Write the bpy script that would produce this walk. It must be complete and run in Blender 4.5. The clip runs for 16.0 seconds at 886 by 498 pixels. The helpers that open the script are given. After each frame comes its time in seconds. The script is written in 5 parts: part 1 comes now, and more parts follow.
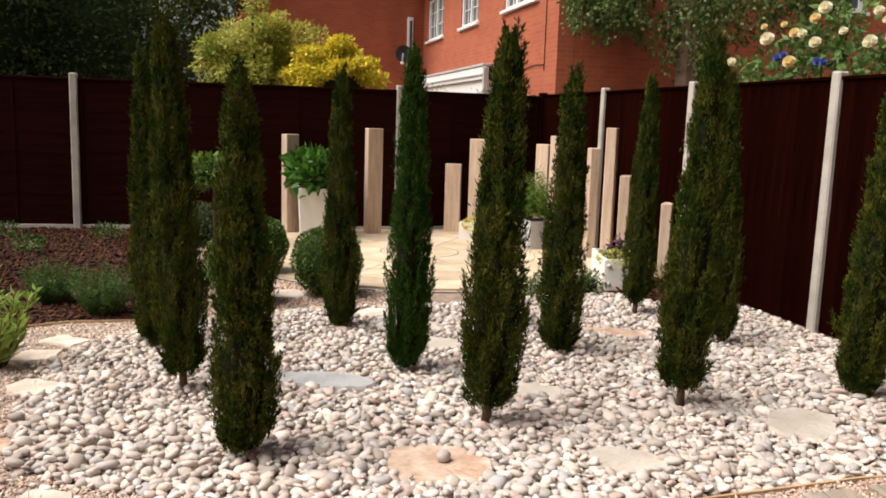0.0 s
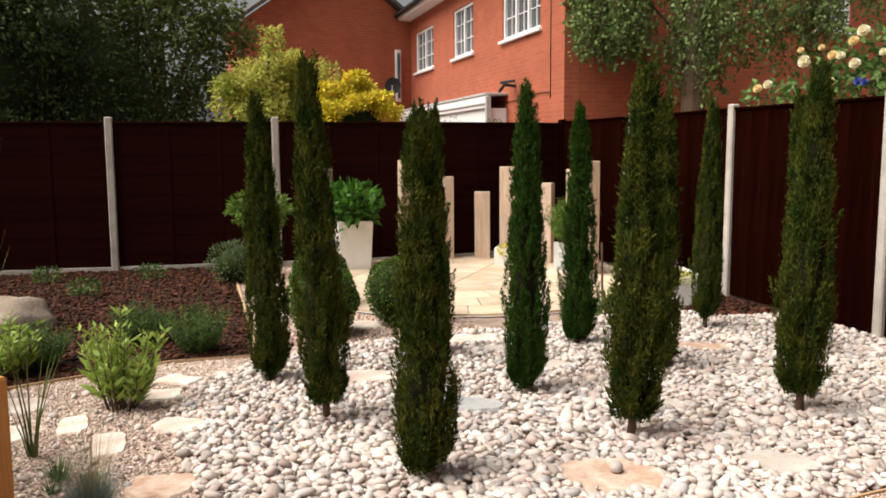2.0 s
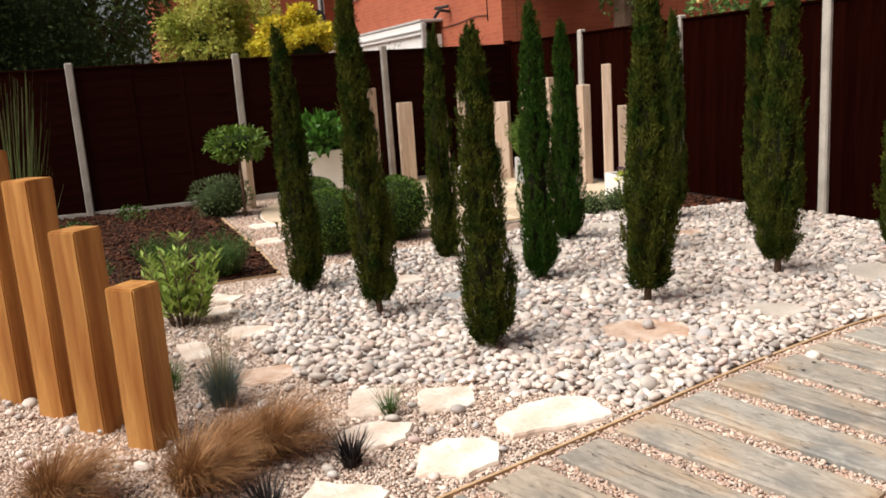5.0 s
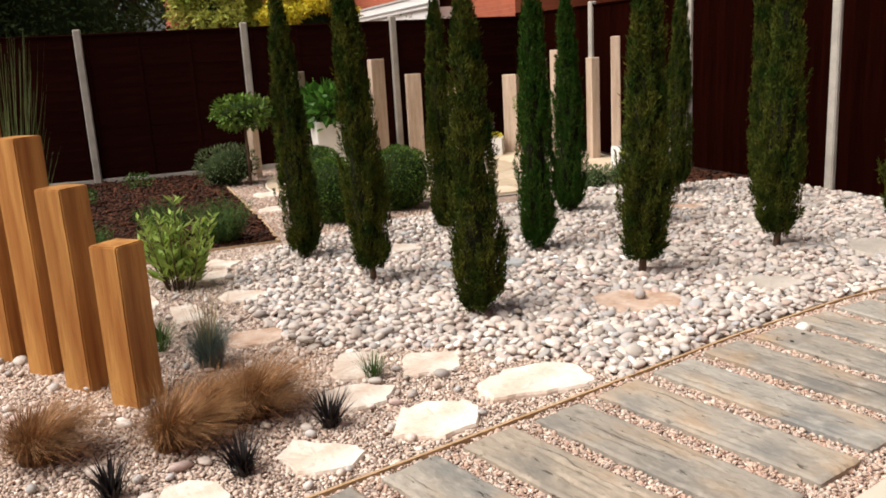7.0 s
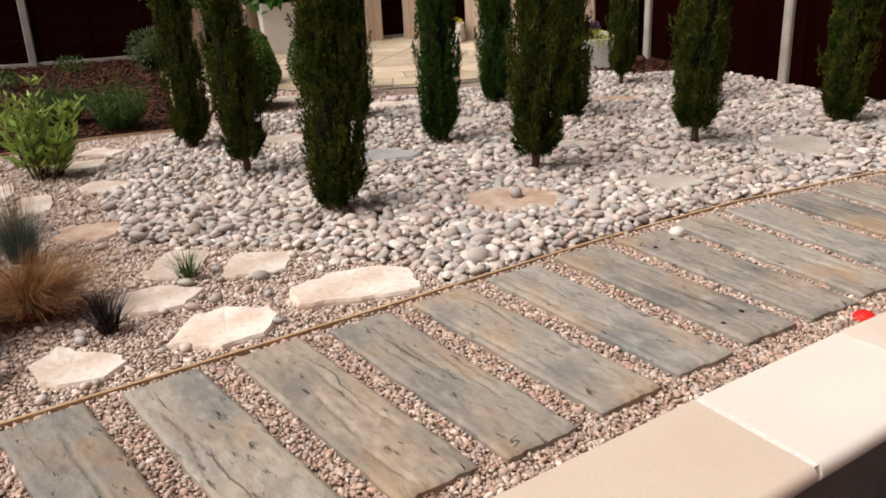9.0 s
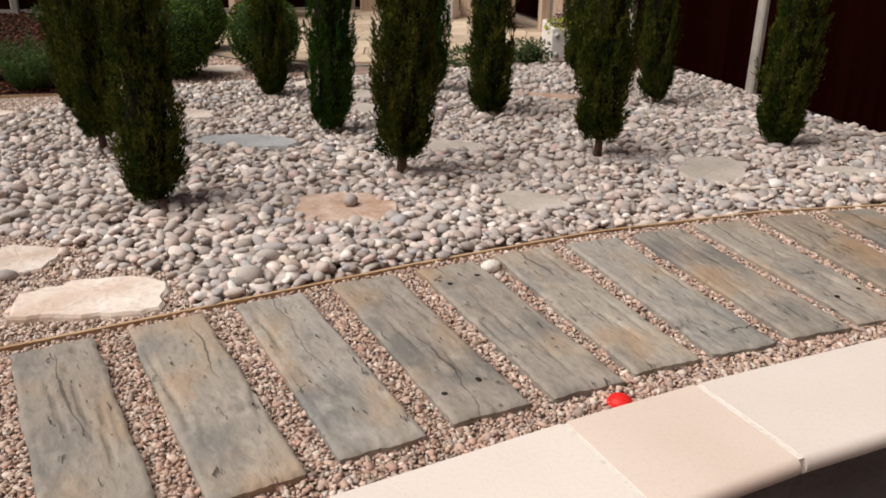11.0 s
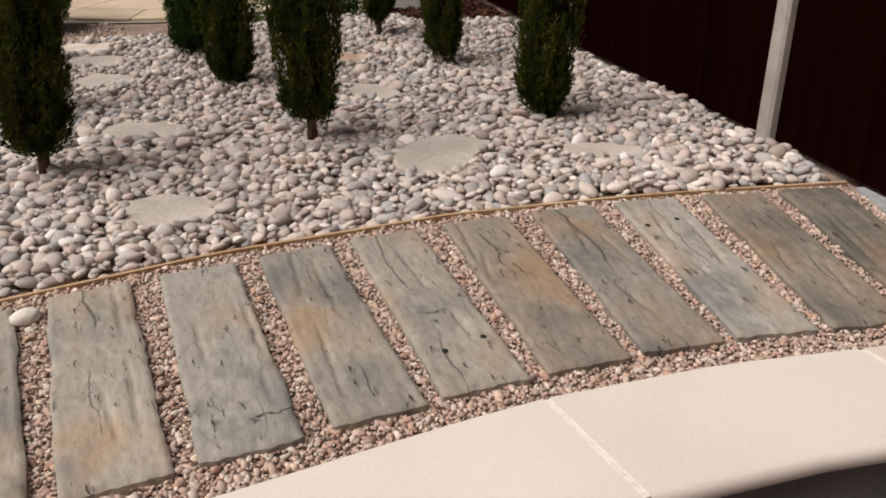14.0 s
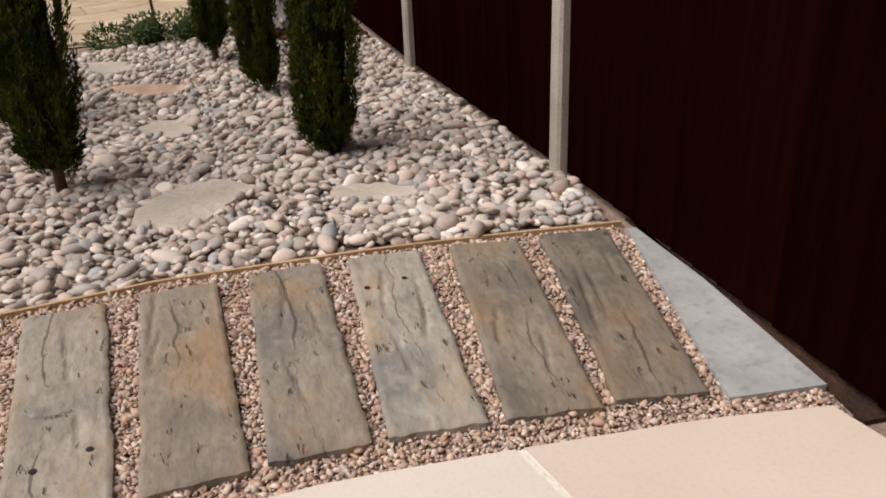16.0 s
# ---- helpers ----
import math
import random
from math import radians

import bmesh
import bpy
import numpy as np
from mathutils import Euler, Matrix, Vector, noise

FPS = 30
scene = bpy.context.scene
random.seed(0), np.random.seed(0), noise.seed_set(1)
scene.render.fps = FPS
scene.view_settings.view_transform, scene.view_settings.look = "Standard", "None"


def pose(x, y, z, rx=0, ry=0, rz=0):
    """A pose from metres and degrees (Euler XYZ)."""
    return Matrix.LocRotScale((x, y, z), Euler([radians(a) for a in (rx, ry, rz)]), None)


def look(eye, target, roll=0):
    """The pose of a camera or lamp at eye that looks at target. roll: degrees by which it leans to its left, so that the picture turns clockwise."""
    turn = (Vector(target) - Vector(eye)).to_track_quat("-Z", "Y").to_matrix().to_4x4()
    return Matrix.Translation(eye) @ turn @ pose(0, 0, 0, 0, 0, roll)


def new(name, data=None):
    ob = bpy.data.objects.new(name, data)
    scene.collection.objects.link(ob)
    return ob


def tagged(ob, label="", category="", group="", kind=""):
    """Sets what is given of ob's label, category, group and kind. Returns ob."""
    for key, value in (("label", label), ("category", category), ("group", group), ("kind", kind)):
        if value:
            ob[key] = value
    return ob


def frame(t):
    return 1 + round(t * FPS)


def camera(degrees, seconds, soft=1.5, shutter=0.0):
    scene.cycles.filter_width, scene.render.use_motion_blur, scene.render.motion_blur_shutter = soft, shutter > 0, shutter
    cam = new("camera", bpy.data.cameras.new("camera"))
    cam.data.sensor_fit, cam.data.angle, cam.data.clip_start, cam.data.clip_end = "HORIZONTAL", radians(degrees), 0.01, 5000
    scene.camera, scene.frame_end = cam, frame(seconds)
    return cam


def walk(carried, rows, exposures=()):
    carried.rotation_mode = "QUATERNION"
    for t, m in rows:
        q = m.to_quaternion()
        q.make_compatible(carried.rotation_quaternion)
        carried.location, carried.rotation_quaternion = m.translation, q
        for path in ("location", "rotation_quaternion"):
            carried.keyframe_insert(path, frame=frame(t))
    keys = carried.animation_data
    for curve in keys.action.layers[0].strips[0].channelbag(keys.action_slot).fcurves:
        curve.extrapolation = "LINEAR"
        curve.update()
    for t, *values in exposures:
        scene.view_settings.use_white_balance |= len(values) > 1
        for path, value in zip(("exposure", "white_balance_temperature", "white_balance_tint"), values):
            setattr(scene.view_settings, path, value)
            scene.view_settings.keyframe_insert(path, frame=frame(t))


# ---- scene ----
cam = camera(55.5, 16.0, soft=1.75)
PATH = [
    (0, (0.147, -0.016, 1.432), (0.96, 1.786, 1.13), 1.8),
    (0.5, (-0.158, -0.008, 1.439), (0.687, 1.762, 1.05), -2.3),
    (1, (-0.379, 0.001, 1.436), (0.465, 1.78, 1.083), 0.5),
    (1.5, (-0.599, 0.128, 1.453), (0.261, 1.907, 1.146), -2.6),
    (2, (-0.72, 0.166, 1.445), (0.171, 1.942, 1.209), -0.4),
    (2.5, (-0.909, 0.18, 1.448), (0.07, 1.893, 1.122), -3.0),
    (3, (-1.106, 0.157, 1.462), (-0.079, 1.849, 1.177), -2.7),
    (3.5, (-1.174, 0.021, 1.437), (-0.11, 1.692, 1.164), -2.6),
    (4, (-1.286, -0.013, 1.439), (-0.148, 1.573, 1.008), -1.2),
    (4.5, (-1.524, 0.004, 1.449), (-0.476, 1.65, 1.011), -5.9),
    (4.7, (-1.591, -0.005, 1.417), (-0.545, 1.652, 1.016), -3.9),
    (6.8, (-1.542, -0.045, 1.357), (-0.516, 1.622, 0.948), -4.7),
    (7, (-1.484, -0.078, 1.332), (-0.479, 1.592, 0.88), -3.3),
    (7.5, (-1.295, -0.176, 1.278), (-0.373, 1.525, 0.77), -1.1),
    (8, (-1.157, -0.211, 1.214), (-0.181, 1.439, 0.645), -1.0),
    (8.5, (-0.881, -0.153, 1.197), (0.097, 1.47, 0.558), 0.5),
    (8.7, (-0.792, -0.142, 1.185), (0.166, 1.481, 0.517), -1.9),
    (10.8, (0.306, -0.21, 1.208), (1.111, 1.452, 0.44), -1.2),
    (11, (0.434, -0.225, 1.211), (1.234, 1.447, 0.461), 0.9),
    (11.5, (0.681, -0.269, 1.217), (1.459, 1.381, 0.397), 0.9),
    (12, (0.9, -0.217, 1.213), (1.695, 1.436, 0.416), 1.0),
    (12.5, (1.132, -0.114, 1.211), (1.965, 1.504, 0.381), -1.6),
    (13, (1.366, -0.098, 1.201), (2.105, 1.537, 0.319), -0.1),
    (13.5, (1.65, -0.126, 1.22), (2.31, 1.526, 0.306), -0.4),
    (14, (1.921, -0.094, 1.199), (2.726, 1.51, 0.317), -0.6),
    (14.5, (2.163, -0.042, 1.209), (3.012, 1.501, 0.262), -2.0),
    (15, (2.462, -0.102, 1.208), (3.25, 1.438, 0.206), 0.4),
    (15.5, (2.708, -0.168, 1.225), (3.488, 1.413, 0.279), -1.5),
    (16, (2.877, -0.17, 1.211), (3.7, 1.427, 0.332), -2.7),
]
walk(cam, [(t, look(eye, target, roll)) for t, eye, target, roll in PATH],
     exposures=[(0, 0.54, 6700, 12), (1, 0.54, 6700, 12), (2, 0.68, 6700, 12), (3, 0.62, 6680, 12), (4, 0.47, 6650, 12), (4.7, 0.45, 6650, 12), (7.0, 0.38, 6600, 12), (8.5, 0.08, 6600, 14), (10.8, -0.17, 6550, 14), (13.5, -0.28, 6600, 14), (16, -0.24, 6650, 15)])

# ---- world, sun, exposure ----
world = bpy.data.worlds.new("sky_world")
scene.world = world
world.use_nodes = True
wn, wl = world.node_tree.nodes, world.node_tree.links
sky = wn.new("ShaderNodeTexSky")
sky.sky_type, sky.sun_disc = "NISHITA", False
sky.sun_elevation, sky.sun_rotation = radians(54), radians(283)
sky.air_density, sky.dust_density = 1.0, 4.0
grey = wn.new("ShaderNodeHueSaturation")
grey.inputs["Saturation"].default_value = 0.25
wl.new(sky.outputs["Color"], grey.inputs["Color"])
wl.new(grey.outputs["Color"], wn["Background"].inputs["Color"])
wn["Background"].inputs["Strength"].default_value = 0.054
sun = new("sun", bpy.data.lights.new("sun", "SUN"))
sun.data.energy, sun.data.angle, sun.data.color = 4.3, radians(58), (1.0, 0.95, 0.88)
sun.matrix_world = look((0, 0, 30), (20.8, -4.9, 0))

# ---- materials ----


def mat(name, c1, c2, scale=6.0, rough=0.85, bump=0.25, bscale=60.0, stretch=(1, 1, 1), rand="", amount=0.2, hue=0.0,
        ramp=None, metal=0.0, thin=0.0, fine=0.35, spec=0.2):
    m = bpy.data.materials.new(name)
    m.use_nodes = True
    n, l = m.node_tree.nodes, m.node_tree.links
    p = n["Principled BSDF"]
    p.inputs["Roughness"].default_value, p.inputs["Metallic"].default_value = rough, metal
    p.inputs["Specular IOR Level"].default_value = spec
    tc, mp = n.new("ShaderNodeTexCoord"), n.new("ShaderNodeMapping")
    mp.inputs["Scale"].default_value = stretch
    l.new(tc.outputs["Object"], mp.inputs["Vector"])

    def nz(s, detail=5.0):
        t = n.new("ShaderNodeTexNoise")
        t.inputs["Scale"].default_value, t.inputs["Detail"].default_value = s, detail
        l.new(mp.outputs["Vector"], t.inputs["Vector"])
        return t.outputs["Fac"]

    def mix(a, b, fac, kind="MIX"):
        x = n.new("ShaderNodeMix")
        x.data_type, x.blend_type = "RGBA", kind
        for v, slot in ((fac, 0), (a, 6), (b, 7)):
            if hasattr(v, "node"):
                l.new(v, x.inputs[slot])
            elif slot == 0:
                x.inputs[0].default_value = v
            else:
                x.inputs[slot].default_value = (*v, 1)
        return x.outputs[2]

    def span(v, lo, hi, a=0.0, b=1.0):
        r = n.new("ShaderNodeMapRange")
        for k, q in zip((1, 2, 3, 4), (lo, hi, a, b)):
            r.inputs[k].default_value = q
        l.new(v, r.inputs[0])
        return r.outputs[0]

    big, small = nz(scale), nz(bscale, 3.0)
    rnd = None
    if rand == "island":
        rnd = n.new("ShaderNodeNewGeometry").outputs["Random Per Island"]
    elif rand == "object":
        rnd = n.new("ShaderNodeObjectInfo").outputs["Random"]
    if ramp:
        cr = n.new("ShaderNodeValToRGB")
        cr.color_ramp.interpolation = "LINEAR"
        while len(cr.color_ramp.elements) < len(ramp):
            cr.color_ramp.elements.new(0.5)
        for i, (e, c) in enumerate(zip(cr.color_ramp.elements, ramp)):
            e.position, e.color = i / (len(ramp) - 1), (*c, 1)
        l.new(rnd if rnd else big, cr.inputs["Fac"])
        col = mix(cr.outputs["Color"], c2, span(big, 0.45, 0.8, 0, 0.35)) if rnd else cr.outputs["Color"]
    else:
        col = mix(c1, c2, span(big, 0.35, 0.65))
    dark = tuple(0.45 * v for v in c1)
    col = mix(col, dark, span(small, 0.5, 0.75, 0, fine))
    if rnd:
        hs = n.new("ShaderNodeHueSaturation")
        l.new(col, hs.inputs["Color"])
        mul = n.new("ShaderNodeMath")
        mul.operation = "MULTIPLY"
        mul.inputs[1].default_value = 7.31
        frac = n.new("ShaderNodeMath")
        frac.operation = "FRACT"
        l.new(rnd, mul.inputs[0])
        l.new(mul.outputs[0], frac.inputs[0])
        l.new(span(frac.outputs[0], 0, 1, 1 - amount, 1 + amount), hs.inputs["Value"])
        if hue:
            l.new(span(rnd, 0, 1, 0.5 - hue, 0.5 + hue), hs.inputs["Hue"])
        col = hs.outputs["Color"]
    l.new(col, p.inputs["Base Color"])
    if bump:
        b = n.new("ShaderNodeBump")
        b.inputs["Strength"].default_value, b.inputs["Distance"].default_value = bump, 0.01
        l.new(small, b.inputs["Height"])
        l.new(b.outputs["Normal"], p.inputs["Normal"])
    if thin:
        tr, ms = n.new("ShaderNodeBsdfTranslucent"), n.new("ShaderNodeMixShader")
        l.new(col, tr.inputs["Color"])
        ms.inputs[0].default_value = thin
        l.new(p.outputs[0], ms.inputs[1])
        l.new(tr.outputs[0], ms.inputs[2])
        l.new(ms.outputs[0], n["Material Output"].inputs["Surface"])
    return m


PEB = [(0.49, 0.425, 0.37), (0.65, 0.585, 0.53), (0.45, 0.42, 0.40), (0.60, 0.48, 0.41), (0.69, 0.635, 0.58), (0.41, 0.41, 0.42),
       (0.55, 0.475, 0.42), (0.45, 0.345, 0.29), (0.70, 0.66, 0.62), (0.44, 0.40, 0.38), (0.54, 0.47, 0.40), (0.63, 0.58, 0.53),
       (0.43, 0.32, 0.29), (0.61, 0.535, 0.475), (0.56, 0.455, 0.40), (0.40, 0.40, 0.385)]
GRA = [(0.54, 0.42, 0.34), (0.46, 0.31, 0.24), (0.60, 0.47, 0.38), (0.36, 0.24, 0.18), (0.52, 0.34, 0.26), (0.74, 0.65, 0.56), (0.38, 0.30, 0.26), (0.56, 0.42, 0.34)]
M = {
    "pebble": mat("pebble_stone", (0.5, 0.45, 0.4), (0.6, 0.55, 0.5), 25, 0.7, 0.15, 160, rand="island", amount=0.28, ramp=PEB, fine=0.2),
    "pebble_o": mat("pebble_stone_single", (0.5, 0.45, 0.4), (0.6, 0.55, 0.5), 25, 0.7, 0.15, 160, rand="object", amount=0.28, ramp=PEB, fine=0.2),
    "gravel": mat("gravel_stone", (0.4, 0.3, 0.25), (0.5, 0.42, 0.36), 60, 0.85, 0.1, 300, rand="island", amount=0.22, ramp=GRA, fine=0.2),
    "gravel_pale": mat("gravel_stone_pale", (0.5, 0.42, 0.37), (0.58, 0.51, 0.46), 60, 0.85, 0.1, 300, rand="island", amount=0.25, ramp=[(0.53, 0.40, 0.32), (0.65, 0.53, 0.45), (0.41, 0.30, 0.24), (0.58, 0.43, 0.34), (0.72, 0.63, 0.55), (0.47, 0.39, 0.34)], fine=0.2),
    "grit": mat("grit_bed", (0.26, 0.19, 0.15), (0.38, 0.29, 0.23), 9, 0.95, 0.9, 110, fine=0.8),
    "soil": mat("dark_soil", (0.035, 0.02, 0.014), (0.07, 0.035, 0.022), 7, 0.95, 0.9, 70),
    "bark": mat("bark_chip", (0.038, 0.011, 0.005), (0.072, 0.025, 0.011), 40, 0.85, 0.3, 200, rand="island", amount=0.7),
    "ground": mat("ground_turf", (0.05, 0.07, 0.03), (0.09, 0.08, 0.05), 0.6, 0.95, 0.5, 20),
    "slab_a": mat("sleeper_stone_grey", (0.20, 0.18, 0.145), (0.33, 0.285, 0.22), 3.2, 0.8, 0.35, 46, (1.3, 0.7, 1), ramp=[(0.22, 0.192, 0.155), (0.285, 0.25, 0.202), (0.305, 0.274, 0.232), (0.35, 0.309, 0.256), (0.285, 0.258, 0.224)], fine=0.3),
    "flag": mat("flagstone_cream", (0.60, 0.47, 0.38), (0.76, 0.69, 0.61), 6, 0.8, 0.4, 40, rand="object", amount=0.12, fine=0.3),
    "flag_pink": mat("flagstone_pink", (0.46, 0.30, 0.21), (0.66, 0.53, 0.44), 9, 0.8, 0.8, 22, (1, 1, 3)),
    "flag_grey": mat("flagstone_grey", (0.47, 0.42, 0.36), (0.58, 0.52, 0.46), 5, 0.8, 0.4, 40),
    "slate": mat("slate_blue", (0.33, 0.34, 0.345), (0.43, 0.435, 0.43), 6, 0.6, 0.3, 40),
    "coping": mat("coping_stone", (0.66, 0.555, 0.47), (0.72, 0.62, 0.54), 1.6, 0.65, 0.08, 90, rand="object", amount=0.06, fine=0.12),
    "coping_warm": mat("coping_stone_warm", (0.64, 0.52, 0.42), (0.70, 0.585, 0.49), 1.6, 0.65, 0.08, 90, rand="object", amount=0.05, fine=0.12),
    "coping_pale": mat("coping_stone_pale", (0.70, 0.63, 0.56), (0.76, 0.69, 0.62), 1.6, 0.65, 0.08, 90, rand="object", amount=0.04, fine=0.12),
    "mortar": mat("pale_mortar", (0.75, 0.7, 0.62), (0.8, 0.75, 0.68), 12, 0.9, 0.3, 80),
    "dark_wall": mat("dark_wall_stone", (0.15, 0.145, 0.135), (0.21, 0.20, 0.19), 5, 0.9, 0.5, 40),
    "patio_dark": mat("dark_paving", (0.10, 0.11, 0.115), (0.16, 0.165, 0.165), 3, 0.7, 0.3, 40, rand="object", amount=0.15),
    "sand": mat("sandstone_paving", (0.48, 0.37, 0.25), (0.58, 0.48, 0.36), 3, 0.85, 0.25, 40, rand="object", amount=0.14, fine=0.25),
    "strip": mat("timber_edging_wood", (0.42, 0.27, 0.15), (0.55, 0.39, 0.24), 4, 0.75, 0.3, 60, (1, 1, 6)),
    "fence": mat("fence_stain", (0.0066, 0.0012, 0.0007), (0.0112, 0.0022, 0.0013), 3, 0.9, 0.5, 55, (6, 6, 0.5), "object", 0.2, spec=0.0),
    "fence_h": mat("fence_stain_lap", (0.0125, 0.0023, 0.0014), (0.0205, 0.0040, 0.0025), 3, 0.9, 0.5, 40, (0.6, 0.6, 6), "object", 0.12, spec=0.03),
    "concrete": mat("concrete_post", (0.36, 0.33, 0.29), (0.48, 0.44, 0.39), 5, 0.9, 0.35, 120, fine=0.5),
    "oak": mat("orange_oak", (0.30, 0.115, 0.028), (0.54, 0.28, 0.085), 3.0, 0.55, 0.25, 26, (5, 5, 0.35), "object", 0.1, fine=0.3),
    "pale": mat("pale_timber", (0.50, 0.36, 0.26), (0.62, 0.48, 0.37), 4, 0.75, 0.3, 26, (5, 5, 0.5), "object", 0.12, fine=0.35),
    "white": mat("white_glazed_planter", (0.74, 0.72, 0.68), (0.80, 0.78, 0.75), 4, 0.45, 0.06, 60, fine=0.12),
    "zinc": mat("grey_planter", (0.40, 0.40, 0.40), (0.50, 0.49, 0.48), 4, 0.6, 0.1, 60),
    "brick": None,
    "upvc": mat("white_frame", (0.80, 0.80, 0.79), (0.84, 0.84, 0.83), 4, 0.4, 0.0, 60, fine=0.05),
    "tile": mat("roof_tile", (0.10, 0.085, 0.075), (0.16, 0.13, 0.11), 3, 0.9, 0.4, 30),
    "black": mat("black_plastic", (0.02, 0.02, 0.022), (0.035, 0.033, 0.033), 6, 0.5, 0.05, 80),
    "red": mat("red_plastic", (0.75, 0.02, 0.02), (0.8, 0.04, 0.03), 8, 0.35, 0.03, 80, fine=0.05),
    "trunk": mat("bark_trunk", (0.09, 0.055, 0.035), (0.15, 0.10, 0.07), 12, 0.95, 0.8, 50, (1, 1, 0.3)),
    "cyp": mat("cypress_leaf", (0.018, 0.042, 0.005), (0.090, 0.096, 0.015), 8, 0.85, 0.0, 90, rand="island", amount=0.45, hue=0.02, thin=0.08, spec=0.08),
    "cyp_g": mat("cypress_leaf_fresh", (0.022, 0.064, 0.007), (0.044, 0.086, 0.012), 7, 0.8, 0.0, 90, rand="island", amount=0.4, hue=0.02, thin=0.10, spec=0.08),
    # near-black core colour stands for the shade in the crevices between plumes
    "cyp_shade": mat("cypress_inner", (0.006, 0.008, 0.002), (0.018, 0.016, 0.005), 22, 0.95, 1.0, 70),
    "box": mat("box_leaf", (0.050, 0.105, 0.010), (0.085, 0.15, 0.016), 9, 0.5, 0.0, 90, rand="island", amount=0.45, hue=0.02, thin=0.15),
    # dark colour of the solid cores, painted as shade behind the leaves
    "leaf_shade": mat("leaf_inner_shade", (0.012, 0.025, 0.006), (0.03, 0.045, 0.012), 20, 0.95, 0.8, 60),
    "bay": mat("bay_leaf", (0.085, 0.155, 0.02), (0.13, 0.21, 0.035), 9, 0.4, 0.0, 90, rand="island", amount=0.4, hue=0.02, thin=0.15),
    "hosta": mat("broad_leaf", (0.045, 0.135, 0.016), (0.07, 0.175, 0.025), 9, 0.4, 0.0, 60, rand="island", amount=0.4, thin=0.2),
    "greygreen": mat("grey_green_leaf", (0.085, 0.125, 0.05), (0.13, 0.17, 0.075), 9, 0.7, 0.0, 90, rand="island", amount=0.35, thin=0.15),
    "lime": mat("lime_leaf", (0.25, 0.37, 0.065), (0.34, 0.46, 0.11), 9, 0.5, 0.0, 90, rand="island", amount=0.3, hue=0.015, thin=0.25),
    "needle": mat("needle_leaf", (0.05, 0.105, 0.025), (0.09, 0.15, 0.035), 9, 0.65, 0.0, 90, rand="island", amount=0.4, thin=0.15),
    "carex": mat("bronze_sedge", (0.22, 0.10, 0.036), (0.44, 0.25, 0.118), 9, 0.6, 0.0, 90, rand="island", amount=0.4, thin=0.2),
    # sedge red-brown darkened to paint the shadow inside each tuft
    "carex_shade": mat("sedge_inner_shade", (0.055, 0.024, 0.010), (0.13, 0.058, 0.022), 9, 0.7, 0.0, 90, rand="island", amount=0.4),
    "fescue": mat("blue_fescue", (0.11, 0.16, 0.145), (0.20, 0.25, 0.225), 9, 0.6, 0.0, 90, rand="island", amount=0.3, thin=0.15),
    "mondo": mat("black_grass", (0.012, 0.011, 0.012), (0.028, 0.022, 0.02), 9, 0.45, 0.0, 90, rand="island", amount=0.4),
    "straw": mat("straw_stem", (0.28, 0.26, 0.13), (0.38, 0.34, 0.2), 9, 0.7, 0.0, 90, rand="island", amount=0.3, thin=0.15),
    "reed": mat("reed_leaf", (0.07, 0.11, 0.03), (0.15, 0.17, 0.06), 9, 0.6, 0.0, 90, rand="island", amount=0.3, thin=0.15),
    "gold": mat("golden_leaf", (0.60, 0.53, 0.05), (0.78, 0.64, 0.06), 3, 0.5, 0.0, 90, rand="island", amount=0.3, hue=0.02, thin=0.3),
    "goldgreen": mat("yellow_green_leaf", (0.34, 0.40, 0.07), (0.56, 0.53, 0.12), 2, 0.55, 0.0, 90, rand="island", amount=0.35, hue=0.03, thin=0.3),
    "darkleaf": mat("dark_tree_leaf", (0.034, 0.066, 0.019), (0.070, 0.105, 0.034), 0.8, 0.6, 0.0, 30, rand="island", amount=0.5, hue=0.02, thin=0.15),
    "midleaf": mat("mid_tree_leaf", (0.075, 0.115, 0.025), (0.12, 0.155, 0.04), 0.8, 0.6, 0.0, 30, rand="island", amount=0.45, hue=0.02, thin=0.25),
    "birch": mat("birch_leaf", (0.085, 0.145, 0.035), (0.16, 0.22, 0.07), 2, 0.4, 0.0, 60, rand="island", amount=0.45, hue=0.015, thin=0.25),
    "rose_leaf": mat("rose_leaf", (0.085, 0.16, 0.04), (0.14, 0.24, 0.065), 6, 0.5, 0.0, 90, rand="island", amount=0.4, thin=0.25),
    "petal_y": mat("rose_petal_cream", (0.86, 0.80, 0.56), (0.88, 0.85, 0.72), 10, 0.6, 0.0, 60, thin=0.4, fine=0.1),
    "petal_o": mat("rose_petal_apricot", (0.86, 0.68, 0.34), (0.88, 0.76, 0.46), 10, 0.6, 0.0, 60, thin=0.4, fine=0.1),
    "petal_b": mat("blue_petal", (0.09, 0.12, 0.38), (0.14, 0.18, 0.48), 10, 0.6, 0.0, 60, thin=0.2, fine=0.1),
    "petal_p": mat("pink_petal", (0.75, 0.22, 0.40), (0.82, 0.35, 0.50), 10, 0.6, 0.0, 60, thin=0.2, fine=0.1),
    "purple": mat("purple_leaf", (0.08, 0.04, 0.07), (0.15, 0.08, 0.12), 9, 0.6, 0.0, 90, rand="island", amount=0.4, thin=0.15),
    "boulder": mat("boulder_stone", (0.25, 0.20, 0.15), (0.36, 0.30, 0.24), 5, 0.85, 0.6, 40),
}


